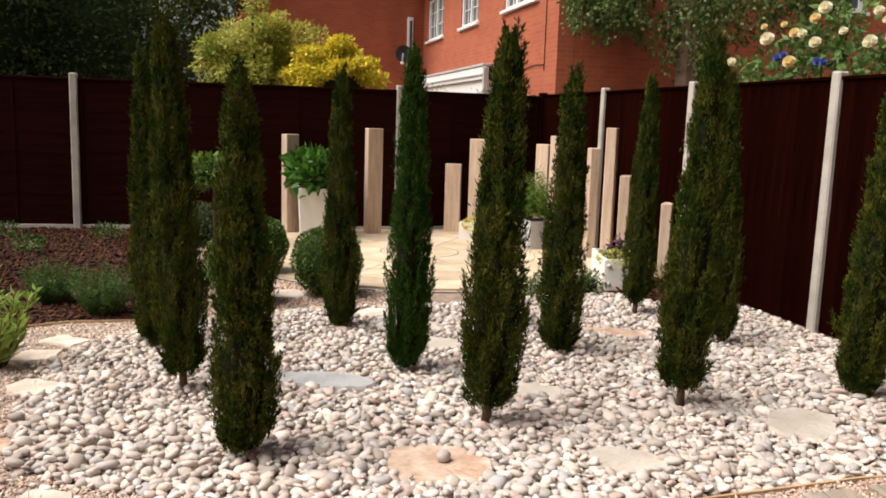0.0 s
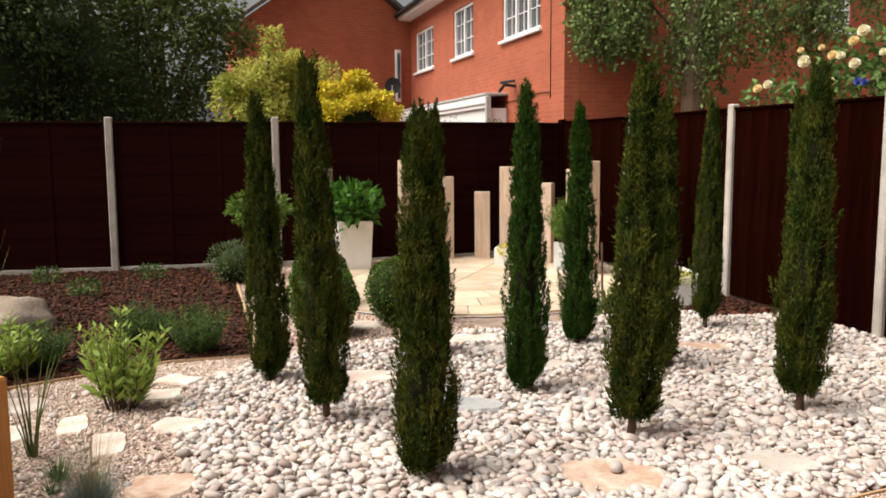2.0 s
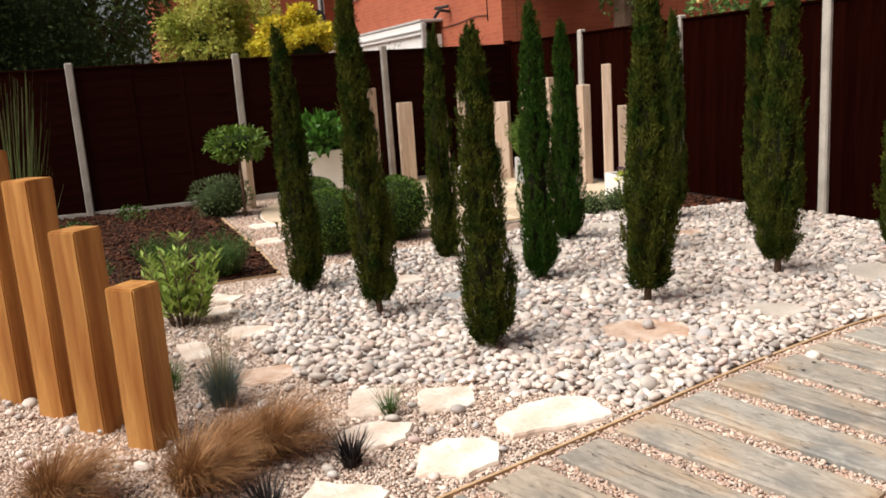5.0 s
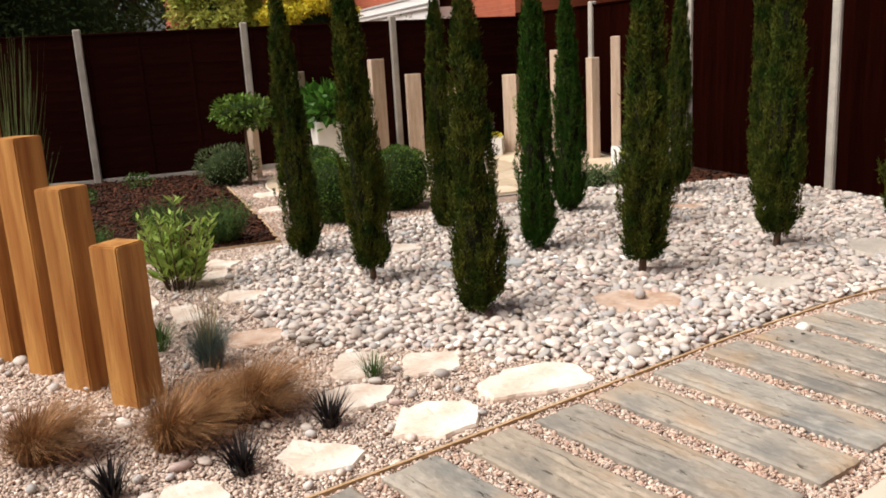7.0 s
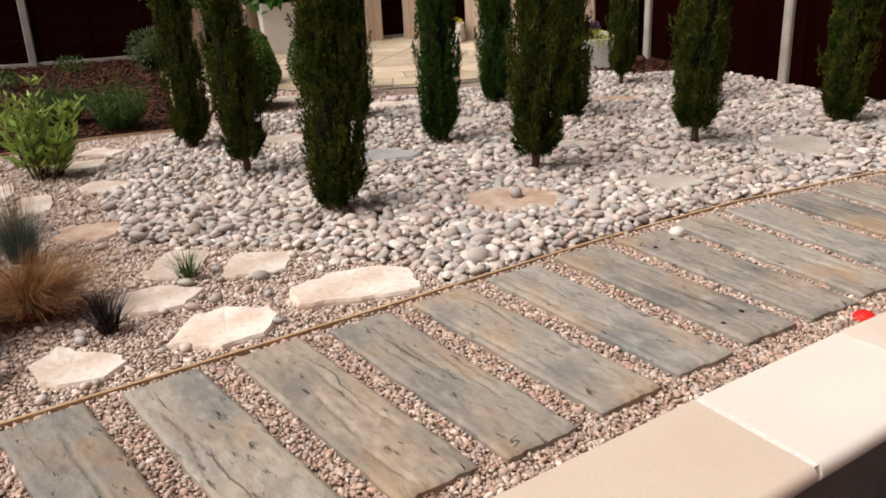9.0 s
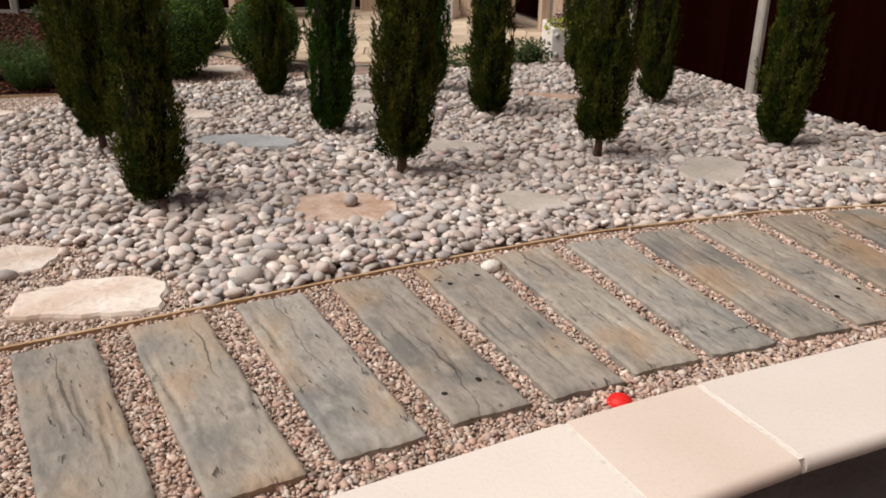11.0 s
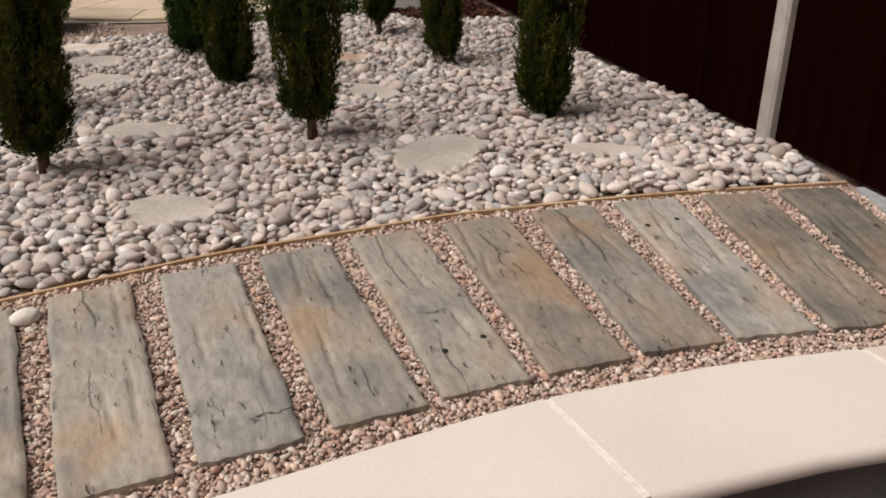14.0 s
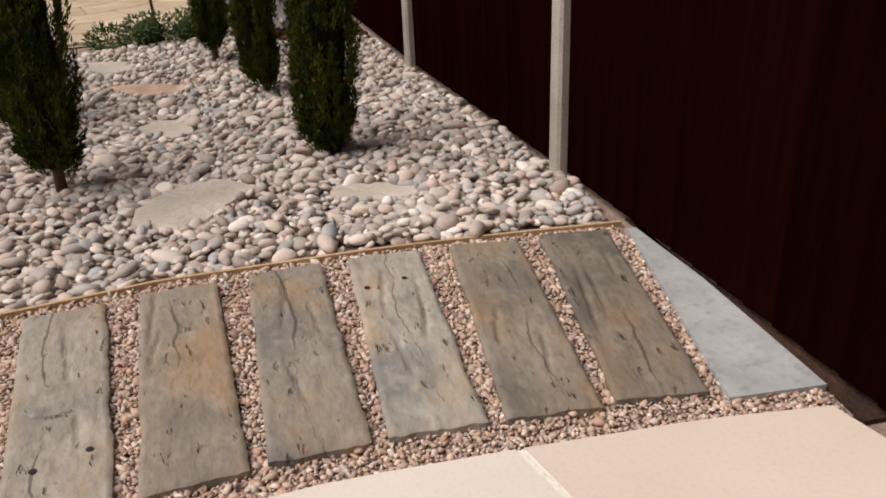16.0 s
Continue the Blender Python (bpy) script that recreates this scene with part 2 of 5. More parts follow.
def brick_material():
    m = bpy.data.materials.new("red_brick")
    m.use_nodes = True
    n, l = m.node_tree.nodes, m.node_tree.links
    p = n["Principled BSDF"]
    p.inputs["Roughness"].default_value = 0.9
    tc, sep, add, com = n.new("ShaderNodeTexCoord"), n.new("ShaderNodeSeparateXYZ"), n.new("ShaderNodeMath"), n.new("ShaderNodeCombineXYZ")
    l.new(tc.outputs["Object"], sep.inputs[0])
    l.new(sep.outputs[0], add.inputs[0])
    l.new(sep.outputs[1], add.inputs[1])
    l.new(add.outputs[0], com.inputs[0])
    l.new(sep.outputs[2], com.inputs[1])
    b = n.new("ShaderNodeTexBrick")
    b.inputs["Scale"].default_value = 1.0
    b.inputs["Brick Width"].default_value, b.inputs["Row Height"].default_value = 0.225, 0.075
    b.inputs["Mortar Size"].default_value = 0.006
    b.inputs["Color1"].default_value, b.inputs["Color2"].default_value = (0.41, 0.105, 0.045, 1), (0.34, 0.080, 0.036, 1)
    b.inputs["Mortar"].default_value = (0.37, 0.135, 0.08, 1)
    l.new(com.outputs[0], b.inputs["Vector"])
    nz = n.new("ShaderNodeTexNoise")
    nz.inputs["Scale"].default_value = 1.3
    l.new(tc.outputs["Object"], nz.inputs["Vector"])
    mx = n.new("ShaderNodeMix")
    mx.data_type = "RGBA"
    mx.inputs[7].default_value = (0.27, 0.065, 0.034, 1)
    mr = n.new("ShaderNodeMapRange")
    mr.inputs[1].default_value, mr.inputs[2].default_value, mr.inputs[4].default_value = 0.45, 0.75, 0.5
    l.new(nz.outputs["Fac"], mr.inputs[0])
    l.new(mr.outputs[0], mx.inputs[0])
    l.new(b.outputs["Color"], mx.inputs[6])
    l.new(mx.outputs[2], p.inputs["Base Color"])
    bp = n.new("ShaderNodeBump")
    bp.invert = True
    bp.inputs["Strength"].default_value, bp.inputs["Distance"].default_value = 0.6, 0.01
    l.new(b.outputs["Fac"], bp.inputs["Height"])
    l.new(bp.outputs["Normal"], p.inputs["Normal"])
    return m


def glass_material():
    m = bpy.data.materials.new("window_glass")
    m.use_nodes = True
    p = m.node_tree.nodes["Principled BSDF"]
    p.inputs["Base Color"].default_value = (0.06, 0.075, 0.09, 1)
    p.inputs["Roughness"].default_value, p.inputs["Specular IOR Level"].default_value = 0.04, 1.0
    return m


def sleeper_material():
    """Cast stone with timber grain: a tone for each slab, ochre patches, dark splits along the grain."""
    m = M["slab_a"]
    n, l = m.node_tree.nodes, m.node_tree.links
    p = n["Principled BSDF"]
    base = p.inputs["Base Color"].links[0].from_socket
    tc, info, off = n.new("ShaderNodeTexCoord"), n.new("ShaderNodeObjectInfo"), n.new("ShaderNodeVectorMath")
    comb = n.new("ShaderNodeCombineXYZ")
    mul = n.new("ShaderNodeMath")
    mul.operation = "MULTIPLY"
    mul.inputs[1].default_value = 40.0
    l.new(info.outputs["Random"], mul.inputs[0])
    l.new(mul.outputs[0], comb.inputs[2])
    l.new(tc.outputs["Object"], off.inputs[0])
    l.new(comb.outputs[0], off.inputs[1])

    def nz(scale, stretch, detail=4.0):
        mp, t = n.new("ShaderNodeMapping"), n.new("ShaderNodeTexNoise")
        mp.inputs["Scale"].default_value = stretch
        t.inputs["Scale"].default_value, t.inputs["Detail"].default_value = scale, detail
        l.new(off.outputs[0], mp.inputs["Vector"])
        l.new(mp.outputs[0], t.inputs["Vector"])
        return t.outputs["Fac"]

    def span(v, lo, hi, a, b):
        r = n.new("ShaderNodeMapRange")
        for k, q in zip((1, 2, 3, 4), (lo, hi, a, b)):
            r.inputs[k].default_value = q
        l.new(v, r.inputs[0])
        return r.outputs[0]

    def mix(a, b, fac):
        x = n.new("ShaderNodeMix")
        x.data_type = "RGBA"
        l.new(fac, x.inputs[0])
        l.new(a, x.inputs[6])
        x.inputs[7].default_value = (*b, 1)
        return x.outputs[2]

    def calc(kind, a, b):
        x = n.new("ShaderNodeMath")
        x.operation = kind
        l.new(a, x.inputs[0])
        if hasattr(b, "node"):
            l.new(b, x.inputs[1])
        else:
            x.inputs[1].default_value = b
        return x.outputs[0]

    col = mix(base, (0.36, 0.25, 0.155), span(nz(3.6, (1.2, 0.8, 1)), 0.49, 0.68, 0, 0.75))
    col = mix(col, (0.155, 0.155, 0.145), span(nz(3.0, (1.5, 0.9, 1)), 0.50, 0.68, 0, 0.8))
    col = mix(col, (0.43, 0.39, 0.33), span(nz(17.0, (1.2, 0.8, 1), 7.0), 0.54, 0.72, 0, 0.5))
    col = mix(col, (0.12, 0.112, 0.095), span(nz(13.0, (1.5, 0.7, 1), 7.0), 0.57, 0.74, 0, 0.5))
    tint = n.new("ShaderNodeMix")
    tint.data_type, tint.blend_type = "RGBA", "MULTIPLY"
    tint.inputs[0].default_value = 1.0
    l.new(col, tint.inputs[6])
    l.new(info.outputs["Color"], tint.inputs[7])
    col = tint.outputs[2]
    sep = n.new("ShaderNodeSeparateXYZ")
    l.new(tc.outputs["Object"], sep.inputs[0])
    # a jagged split that comes and goes down each slab, short nicks beside it
    bend = calc("ADD", calc("MULTIPLY", calc("SUBTRACT", nz(3.0, (0.1, 1.0, 1), 2.0), 0.5), 0.12), calc("MULTIPLY", calc("SUBTRACT", nz(22.0, (0.3, 1.0, 1), 3.0), 0.5), 0.016))
    mid = calc("ADD", calc("MULTIPLY", calc("SUBTRACT", info.outputs["Random"], 0.5), 0.13), bend)
    gap = calc("ABSOLUTE", calc("SUBTRACT", sep.outputs[0], mid), 0.0)
    width = calc("MULTIPLY", span(nz(2.6, (0.1, 1.0, 1), 5.0), 0.49, 0.64, 0.0, 1.0), 0.0046)
    long_split = calc("LESS_THAN", gap, width)
    nick = span(nz(21.0, (1.7, 0.6, 1), 4.0), 0.64, 0.76, 0, 1)
    across = calc("ABSOLUTE", calc("SUBTRACT", nz(2.6, (1.0, 2.2, 1), 6.0), 0.5), 0.0)
    split2 = calc("MULTIPLY", span(across, 0.003, 0.010, 1, 0), span(nz(5.0, (1, 1, 1)), 0.66, 0.72, 0, 1))
    cut = calc("MAXIMUM", calc("MAXIMUM", nick, split2), long_split)
    col = mix(col, (0.045, 0.04, 0.034), calc("MULTIPLY", cut, 0.62))
    l.new(col, p.inputs["Base Color"])
    old = p.inputs["Normal"].links[0].from_socket
    bp = n.new("ShaderNodeBump")
    bp.invert = True
    bp.inputs["Strength"].default_value, bp.inputs["Distance"].default_value = 0.8, 0.012
    l.new(cut, bp.inputs["Height"])
    pit = n.new("ShaderNodeBump")
    pit.inputs["Strength"].default_value, pit.inputs["Distance"].default_value = 0.55, 0.010
    l.new(nz(15.0, (1.4, 0.7, 1), 6.0), pit.inputs["Height"])
    l.new(old, pit.inputs["Normal"])
    l.new(pit.outputs["Normal"], bp.inputs["Normal"])
    l.new(bp.outputs["Normal"], p.inputs["Normal"])


sleeper_material()
M["brick"], M["glass"] = brick_material(), glass_material()

# ---- builders ----


def mesh_of(name, verts, faces, smooth=False):
    me = bpy.data.meshes.new(name)
    me.from_pydata([tuple(v) for v in verts], [], [tuple(f) for f in faces])
    if smooth:
        me.polygons.foreach_set("use_smooth", [True] * len(me.polygons))
    me.update()
    return me


def fast_mesh(name, verts, tris, smooth=False):
    """A mesh from numpy arrays of places and triangles."""
    me = bpy.data.meshes.new(name)
    me.vertices.add(len(verts))
    me.vertices.foreach_set("co", np.asarray(verts, np.float32).ravel())
    me.loops.add(len(tris) * 3)
    me.loops.foreach_set("vertex_index", np.asarray(tris, np.int32).ravel())
    me.polygons.add(len(tris))
    me.polygons.foreach_set("loop_start", np.arange(0, len(tris) * 3, 3, dtype=np.int32))
    if smooth:
        me.polygons.foreach_set("use_smooth", np.ones(len(tris), bool))
    me.update(calc_edges=True)
    return me


def put(name, me, material, parent=None, label="", place=None):
    """One mesh object, a part when it has a parent."""
    if material and not me.materials:
        me.materials.append(material)
    ob = new(name, me)
    if parent:
        ob.parent = parent
    if place is not None:
        ob.matrix_basis = place
    if label:
        tagged(ob, label)
    return ob


def part(name, bm, material, parent, label="", place=None, smooth=False):
    me = bpy.data.meshes.new(name)
    bm.to_mesh(me)
    bm.free()
    if smooth:
        me.polygons.foreach_set("use_smooth", [True] * len(me.polygons))
    return put(name, me, material, parent, label, place)


def thing(name, x, y, z, label, category, rz=0.0, group="", kind=""):
    ob = new(name)
    ob.empty_display_size = 0.1
    ob.matrix_basis = pose(x, y, z, 0, 0, rz)
    return tagged(ob, label, category, group, kind)


def block(sx, sy, sz, bevel=0.006, base=True, taper=1.0, cuts=1):
    """A bevelled box; base: stands on z = 0. taper: width of the foot against the top."""
    bm = bmesh.new()
    bmesh.ops.create_cube(bm, size=1)
    for v in bm.verts:
        k = taper if v.co.z < 0 else 1.0
        v.co = (v.co.x * sx * k, v.co.y * sy * k, (v.co.z + (0.5 if base else 0)) * sz)
    if bevel:
        bmesh.ops.bevel(bm, geom=bm.edges[:], offset=bevel, segments=cuts, affect="EDGES")
    return bm


def tube(points, radii, sides=7):
    """A tapered round limb along points."""
    verts, faces = [], []
    pts = [Vector(p) for p in points]
    for i, p in enumerate(pts):
        d = (pts[min(i + 1, len(pts) - 1)] - pts[max(i - 1, 0)]).normalized()
        a = d.orthogonal().normalized()
        b = d.cross(a)
        for k in range(sides):
            t = 2 * math.pi * k / sides
            verts.append(p + radii[i] * (math.cos(t) * a + math.sin(t) * b))
    for i in range(len(pts) - 1):
        for k in range(sides):
            k2 = (k + 1) % sides
            faces.append((i * sides + k, i * sides + k2, (i + 1) * sides + k2, (i + 1) * sides + k))
    faces.append(tuple(range(sides))[::-1])
    faces.append(tuple((len(pts) - 1) * sides + k for k in range(sides)))
    return verts, faces


def unit(v):
    return v / np.maximum(np.linalg.norm(v, axis=1, keepdims=True), 1e-9)


def leaf_arrays(rng, base, way, length, width, lift=0.25):
    """Folded, pointed leaves: two triangles each, standing at base and pointing along way."""
    n = len(base)
    way = unit(way)
    side = unit(np.cross(way, rng.normal(size=(n, 3))))
    up = np.cross(side, way)
    length, width = np.broadcast_to(length, n)[:, None], np.broadcast_to(width, n)[:, None]
    mid = base + way * length * 0.45 + up * width * lift
    v = np.stack([base, mid + side * width * 0.5, base + way * length, mid - side * width * 0.5], 1).reshape(-1, 3)
    i = np.arange(n)[:, None] * 4
    t = np.concatenate([i + [0, 1, 2], i + [0, 2, 3]], 0)
    return v, t


def lumpy(rng_seed, rx, ry, rz, bumpy=0.12, freq=3.0, level=3, cz=0.0):
    bm = bmesh.new()
    bmesh.ops.create_icosphere(bm, subdivisions=level, radius=1)
    off = Vector((rng_seed * 3.7, rng_seed * 1.3, 0))
    for v in bm.verts:
        k = 1 + bumpy * noise.noise(v.co * freq + off)
        v.co = (v.co.x * rx * k, v.co.y * ry * k, v.co.z * rz * k + cz)
    return bm


def ball_leaves(rng, n, c, r, size, width, up=0.2, shell=0.25, bumps=0.06):
    d = unit(rng.normal(size=(n, 3)))
    lump = 1 + bumps * np.sin(d[:, 0] * 7 + 1) * np.sin(d[:, 1] * 6) + bumps * np.sin(d[:, 2] * 9 + 2)
    k = (1 - shell * rng.random(n) ** 2) * lump
    base = np.asarray(c) + d * np.asarray(r) * k[:, None]
    way = d + 0.8 * rng.normal(size=(n, 3)) + [0, 0, up]
    return leaf_arrays(rng, base, way, size * rng.uniform(0.6, 1.2, n), width * rng.uniform(0.7, 1.2, n))


def blade_arrays(rng, n, h, spread, width, droop, foot=0.03, seg=4, sweep=(0, 0)):
    """Arching grass blades from one root; sweep: how far the wind has combed the tips."""
    ang = rng.uniform(0, 2 * math.pi, n)
    out = np.stack([np.cos(ang), np.sin(ang), np.zeros(n)], 1)
    side = np.stack([-np.sin(ang), np.cos(ang), np.zeros(n)], 1)
    hh = h * rng.uniform(0.55, 1.1, n)
    ss = spread * rng.uniform(0.2, 1.1, n)
    dr = droop * rng.uniform(0.5, 1.2, n)
    root = out * foot * rng.random(n)[:, None]
    vs = []
    twist = 0.35 * rng.normal(size=n)
    for k in range(seg + 1):
        s = k / seg
        z = hh * (s - dr * s * s * 0.75)
        r = ss * s ** 1.3
        p = root + out * r[:, None] + side * (twist * r)[:, None]
        p[:, :2] += np.asarray(sweep) * s ** 1.6
        p[:, 2] = np.maximum(z, 0.004)
        w = width * (1 - 0.85 * s)
        vs += [p + side * w * 0.5, p - side * w * 0.5]
    v = np.stack(vs, 1).reshape(-1, 3)
    m = 2 * (seg + 1)
    i = np.arange(n)[:, None] * m
    t = np.concatenate([np.concatenate([i + [2 * k, 2 * k + 1, 2 * k + 3], i + [2 * k, 2 * k + 3, 2 * k + 2]], 0) for k in range(seg)], 0)
    return v, t


def joined(parts):
    vs, ts, o = [], [], 0
    for v, t in parts:
        vs.append(v)
        ts.append(np.asarray(t) + o)
        o += len(v)
    return np.concatenate(vs), np.concatenate(ts)


def inside(poly, x, y):
    """Which of the places lie inside the polygon."""
    res = np.zeros(len(x), bool)
    n = len(poly)
    for i in range(n):
        (x1, y1), (x2, y2) = poly[i], poly[(i + 1) % n]
        if y1 == y2:
            continue
        cross = ((y1 > y) != (y2 > y)) & (x < (x2 - x1) * (y - y1) / (y2 - y1) + x1)
        res ^= cross
    return res


def sheet(name, poly, z0, z1, material, parent=None, label="", kind="structure", category=""):
    """A flat plate with the outline poly, from z0 up to z1."""
    bm = bmesh.new()
    top = [bm.verts.new((x, y, z1)) for x, y in poly]
    f = bm.faces.new(top)
    if f.calc_center_median() and f.normal.z < 0:
        f.normal_flip()
    ext = bmesh.ops.extrude_face_region(bm, geom=[f])
    for v in [e for e in ext["geom"] if isinstance(e, bmesh.types.BMVert)]:
        v.co.z = z0
    bmesh.ops.recalc_face_normals(bm, faces=bm.faces[:])
    ob = part(name, bm, material, parent, label)
    if not parent:
        tagged(ob, label, category or name, kind=kind)
    return ob

# ---- plan ----
EDGE_X = [-2.6, -1.6, -0.87, -0.23, 0.62, 1.53, 2.35, 3.16, 3.8, 4.2, 4.62]
EDGE_Y = [2.06, 2.13, 2.19, 2.23, 2.29, 2.36, 2.38, 2.30, 2.14, 2.01, 1.86]
COP_X = [-2.6, -1.0, 0.16, 0.85, 1.49, 1.9, 2.62, 2.84, 3.28, 3.65, 4.06, 4.45]
COP_Y = [0.86, 1.05, 1.16, 1.21, 1.245, 1.255, 1.235, 1.22, 1.14, 1.03, 0.9, 0.74]
# FENCE_R's first panel is unseen, added to keep the right side dark
FENCE_R = [(4.05, -1.40), (4.385, 0.46), (4.735, 2.365), (5.035, 4.27), (5.39, 6.165), (5.74, 8.06), (6.07, 9.98)]
FENCE_B = [(-5.45, 12.45), (-3.55, 11.98), (-1.63, 11.45), (0.27, 10.98), (2.15, 10.50), (4.04, 10.08), (6.07, 9.98)]


def edge_y(x):
    return np.interp(x, EDGE_X, EDGE_Y)


def cop_y(x):
    return np.interp(x, COP_X, COP_Y)


def fence_x(y):
    return np.interp(y, [p[1] for p in FENCE_R], [p[0] for p in FENCE_R])


MULCH = [(-4.5, 5.3), (-0.9, 5.86), (0.13, 6.08), (0.68, 5.97), (0.85, 6.74), (1.5, 10.31), (1.56, 10.6), (-1.6, 11.38), (-4.5, 12.1)]
PEBBLES = [(x, edge_y(x) + 0.015) for x in (0.78, 1.15, 1.53, 2.35, 3.16, 3.8, 4.2, 4.58)] + \
          [(4.71, 2.3), (5.02, 4.3), (5.19, 5.2), (4.6, 5.36), (4.35, 5.75), (3.6, 5.95), (2.9, 5.9), (2.2, 5.95), (1.3, 5.9), (0.75, 5.82),
           (0.2, 5.45), (0.0, 4.9), (-0.1, 4.3), (-0.12, 3.6), (0.12, 3.35), (0.45, 3.12), (0.5, 2.8), (0.75, 2.68)]
FLAGS = []


def lay(x, y, w, d, turn, stone, h, a, b, c, e):
    """A flagstone of the plan: a turned rectangle whose four corners are broken off by the shares a, b, c, e."""
    out = []
    for cut, (sx, sy), first in zip((a, b, c, e), ((1, 1), (-1, 1), (-1, -1), (1, -1)), (True, False, True, False)):
        if cut < 0.15:
            pts = [(sx * (1 - cut / 2), sy * (1 - cut / 2))]
        else:
            pts = [(sx, sy * (1 - cut)), (sx * (1 - cut), sy)]
        out += pts if first else pts[::-1]
    ca, sa = math.cos(radians(turn)), math.sin(radians(turn))
    FLAGS.append((x, y, [(u * w / 2 * ca - v * d / 2 * sa, u * w / 2 * sa + v * d / 2 * ca) for u, v in out], stone, h))


# among the pebbles
lay(1.51, 2.98, 0.44, 0.36, -24, "flag_pink", 0.062, 0.7, 0.35, 0.5, 0.2)
lay(2.28, 2.77, 0.32, 0.28, -6, "flag_grey", 0.056, 0.9, 0.24, 0.36, 0.28)
lay(3.39, 2.85, 0.45, 0.32, 42, "flag_grey", 0.054, 0.55, 0.4, 0.4, 0.05)
lay(4.00, 2.56, 0.33, 0.19, -30, "flag_grey", 0.05, 0.69, 0.29, 0.77, 0.28)
lay(2.36, 3.73, 0.38, 0.27, -24, "flag_grey", 0.054, 0.7, 0.2, 0.45, 0.33)
lay(3.50, 3.82, 0.32, 0.24, -66, "flag_grey", 0.054, 0.7, 0.4, 0.55, 0.4)
lay(2.32, 4.72, 0.37, 0.26, -45, "flag_grey", 0.052, 0.54, 0.0, 0.76, 0.9)
lay(2.30, 5.22, 0.34, 0.26, -30, "flag_grey", 0.052, 0.4, 0.2, 0.6, 0.3)
lay(2.25, 5.65, 0.45, 0.30, -20, "flag", 0.045, 0.3, 0.5, 0.2, 0.4)
lay(1.39, 4.24, 0.56, 0.28, -50, "slate", 0.054, 0.36, 0.8, 0.15, 0.85)
lay(1.17, 5.03, 0.36, 0.34, 0, "flag", 0.052, 0.9, 0.3, 0.57, 0.05)
lay(3.54, 4.64, 0.52, 0.24, -36, "flag_pink", 0.056, 0.19, 0.42, 0.9, 0.59)
lay(3.47, 5.35, 0.40, 0.25, -69, "flag_grey", 0.052, 0.6, 0.7, 0.68, 0.33)
# in the grit beside the path
lay(0.47, 2.52, 0.47, 0.29, -15, "flag", 0.042, 0.39, 0.8, 0.13, 0.21)
lay(-0.03, 2.45, 0.32, 0.31, 51, "flag", 0.036, 0.53, 0.08, 0.68, 0.36)
lay(-0.52, 2.44, 0.30, 0.22, -48, "flag", 0.033, 0.27, 0.0, 0.84, 0.74)
lay(-0.95, 2.42, 0.27, 0.21, -84, "flag", 0.033, 0.6, 0.63, 0.52, 0.0)
lay(-1.36, 2.36, 0.30, 0.24, -40, "flag", 0.033, 0.4, 0.5, 0.3, 0.5)
lay(-0.18, 2.84, 0.29, 0.25, -42, "flag", 0.036, 0.04, 0.74, 0.55, 0.68)
lay(-0.01, 3.17, 0.32, 0.21, 57, "flag", 0.033, 0.28, 0.33, 0.27, 0.33)
lay(0.26, 2.97, 0.27, 0.25, 60, "flag", 0.033, 0.24, 0.2, 0.48, 0.05)
lay(-0.03, 4.63, 0.31, 0.23, -45, "flag", 0.036, 0.5, 0.27, 0.6, 0.4)
lay(-0.40, 4.51, 0.33, 0.16, 81, "flag", 0.033, 0.0, 0.1, 0.3, 0.35)
lay(-0.25, 3.84, 0.28, 0.24, -24, "flag_pink", 0.036, 0.3, 0.15, 0.5, 0.5)
lay(-0.54, 4.92, 0.30, 0.14, 84, "flag", 0.03, 0.39, 0.02, 0.38, 0.27)
lay(0.11, 5.57, 0.26, 0.18, -45, "flag", 0.033, 0.19, 0.2, 0.05, 0.1)
lay(-0.04, 5.28, 0.24, 0.24, -18, "flag", 0.03, 0.3, 0.4, 0.2, 0.5)
lay(-0.85, 5.45, 0.42, 0.30, -10, "flag", 0.03, 0.4, 0.2, 0.5, 0.3)
lay(-0.95, 4.90, 0.35, 0.30, 5, "flag", 0.03, 0.2, 0.5, 0.3, 0.4)
# beside the box balls
lay(1.72, 6.62, 0.36, 0.28, -15, "flag", 0.03, 0.4, 0.3, 0.5, 0.2)
lay(1.20, 7.40, 0.30, 0.28, -20, "flag", 0.03, 0.3, 0.5, 0.2, 0.4)
lay(1.50, 8.30, 0.32, 0.28, -10, "flag", 0.03, 0.5, 0.2, 0.4, 0.3)
SLEEPERS = [(-1.19, 1.655, 100), (-0.88, 1.68, 99), (-0.57, 1.70, 98), (-0.25, 1.72, 97), (0.07, 1.74, 96), (0.38, 1.745, 94.5), (0.70, 1.775, 94),
            (1.02, 1.805, 92.5), (1.34, 1.83, 91), (1.645, 1.825, 89.5), (1.94, 1.84, 87), (2.235, 1.825, 85), (2.53, 1.81, 84.5), (2.815, 1.79, 82.5),
            (3.11, 1.75, 79.5), (3.40, 1.70, 76), (3.68, 1.63, 73), (3.965, 1.535, 69.5), (4.235, 1.45, 67)]

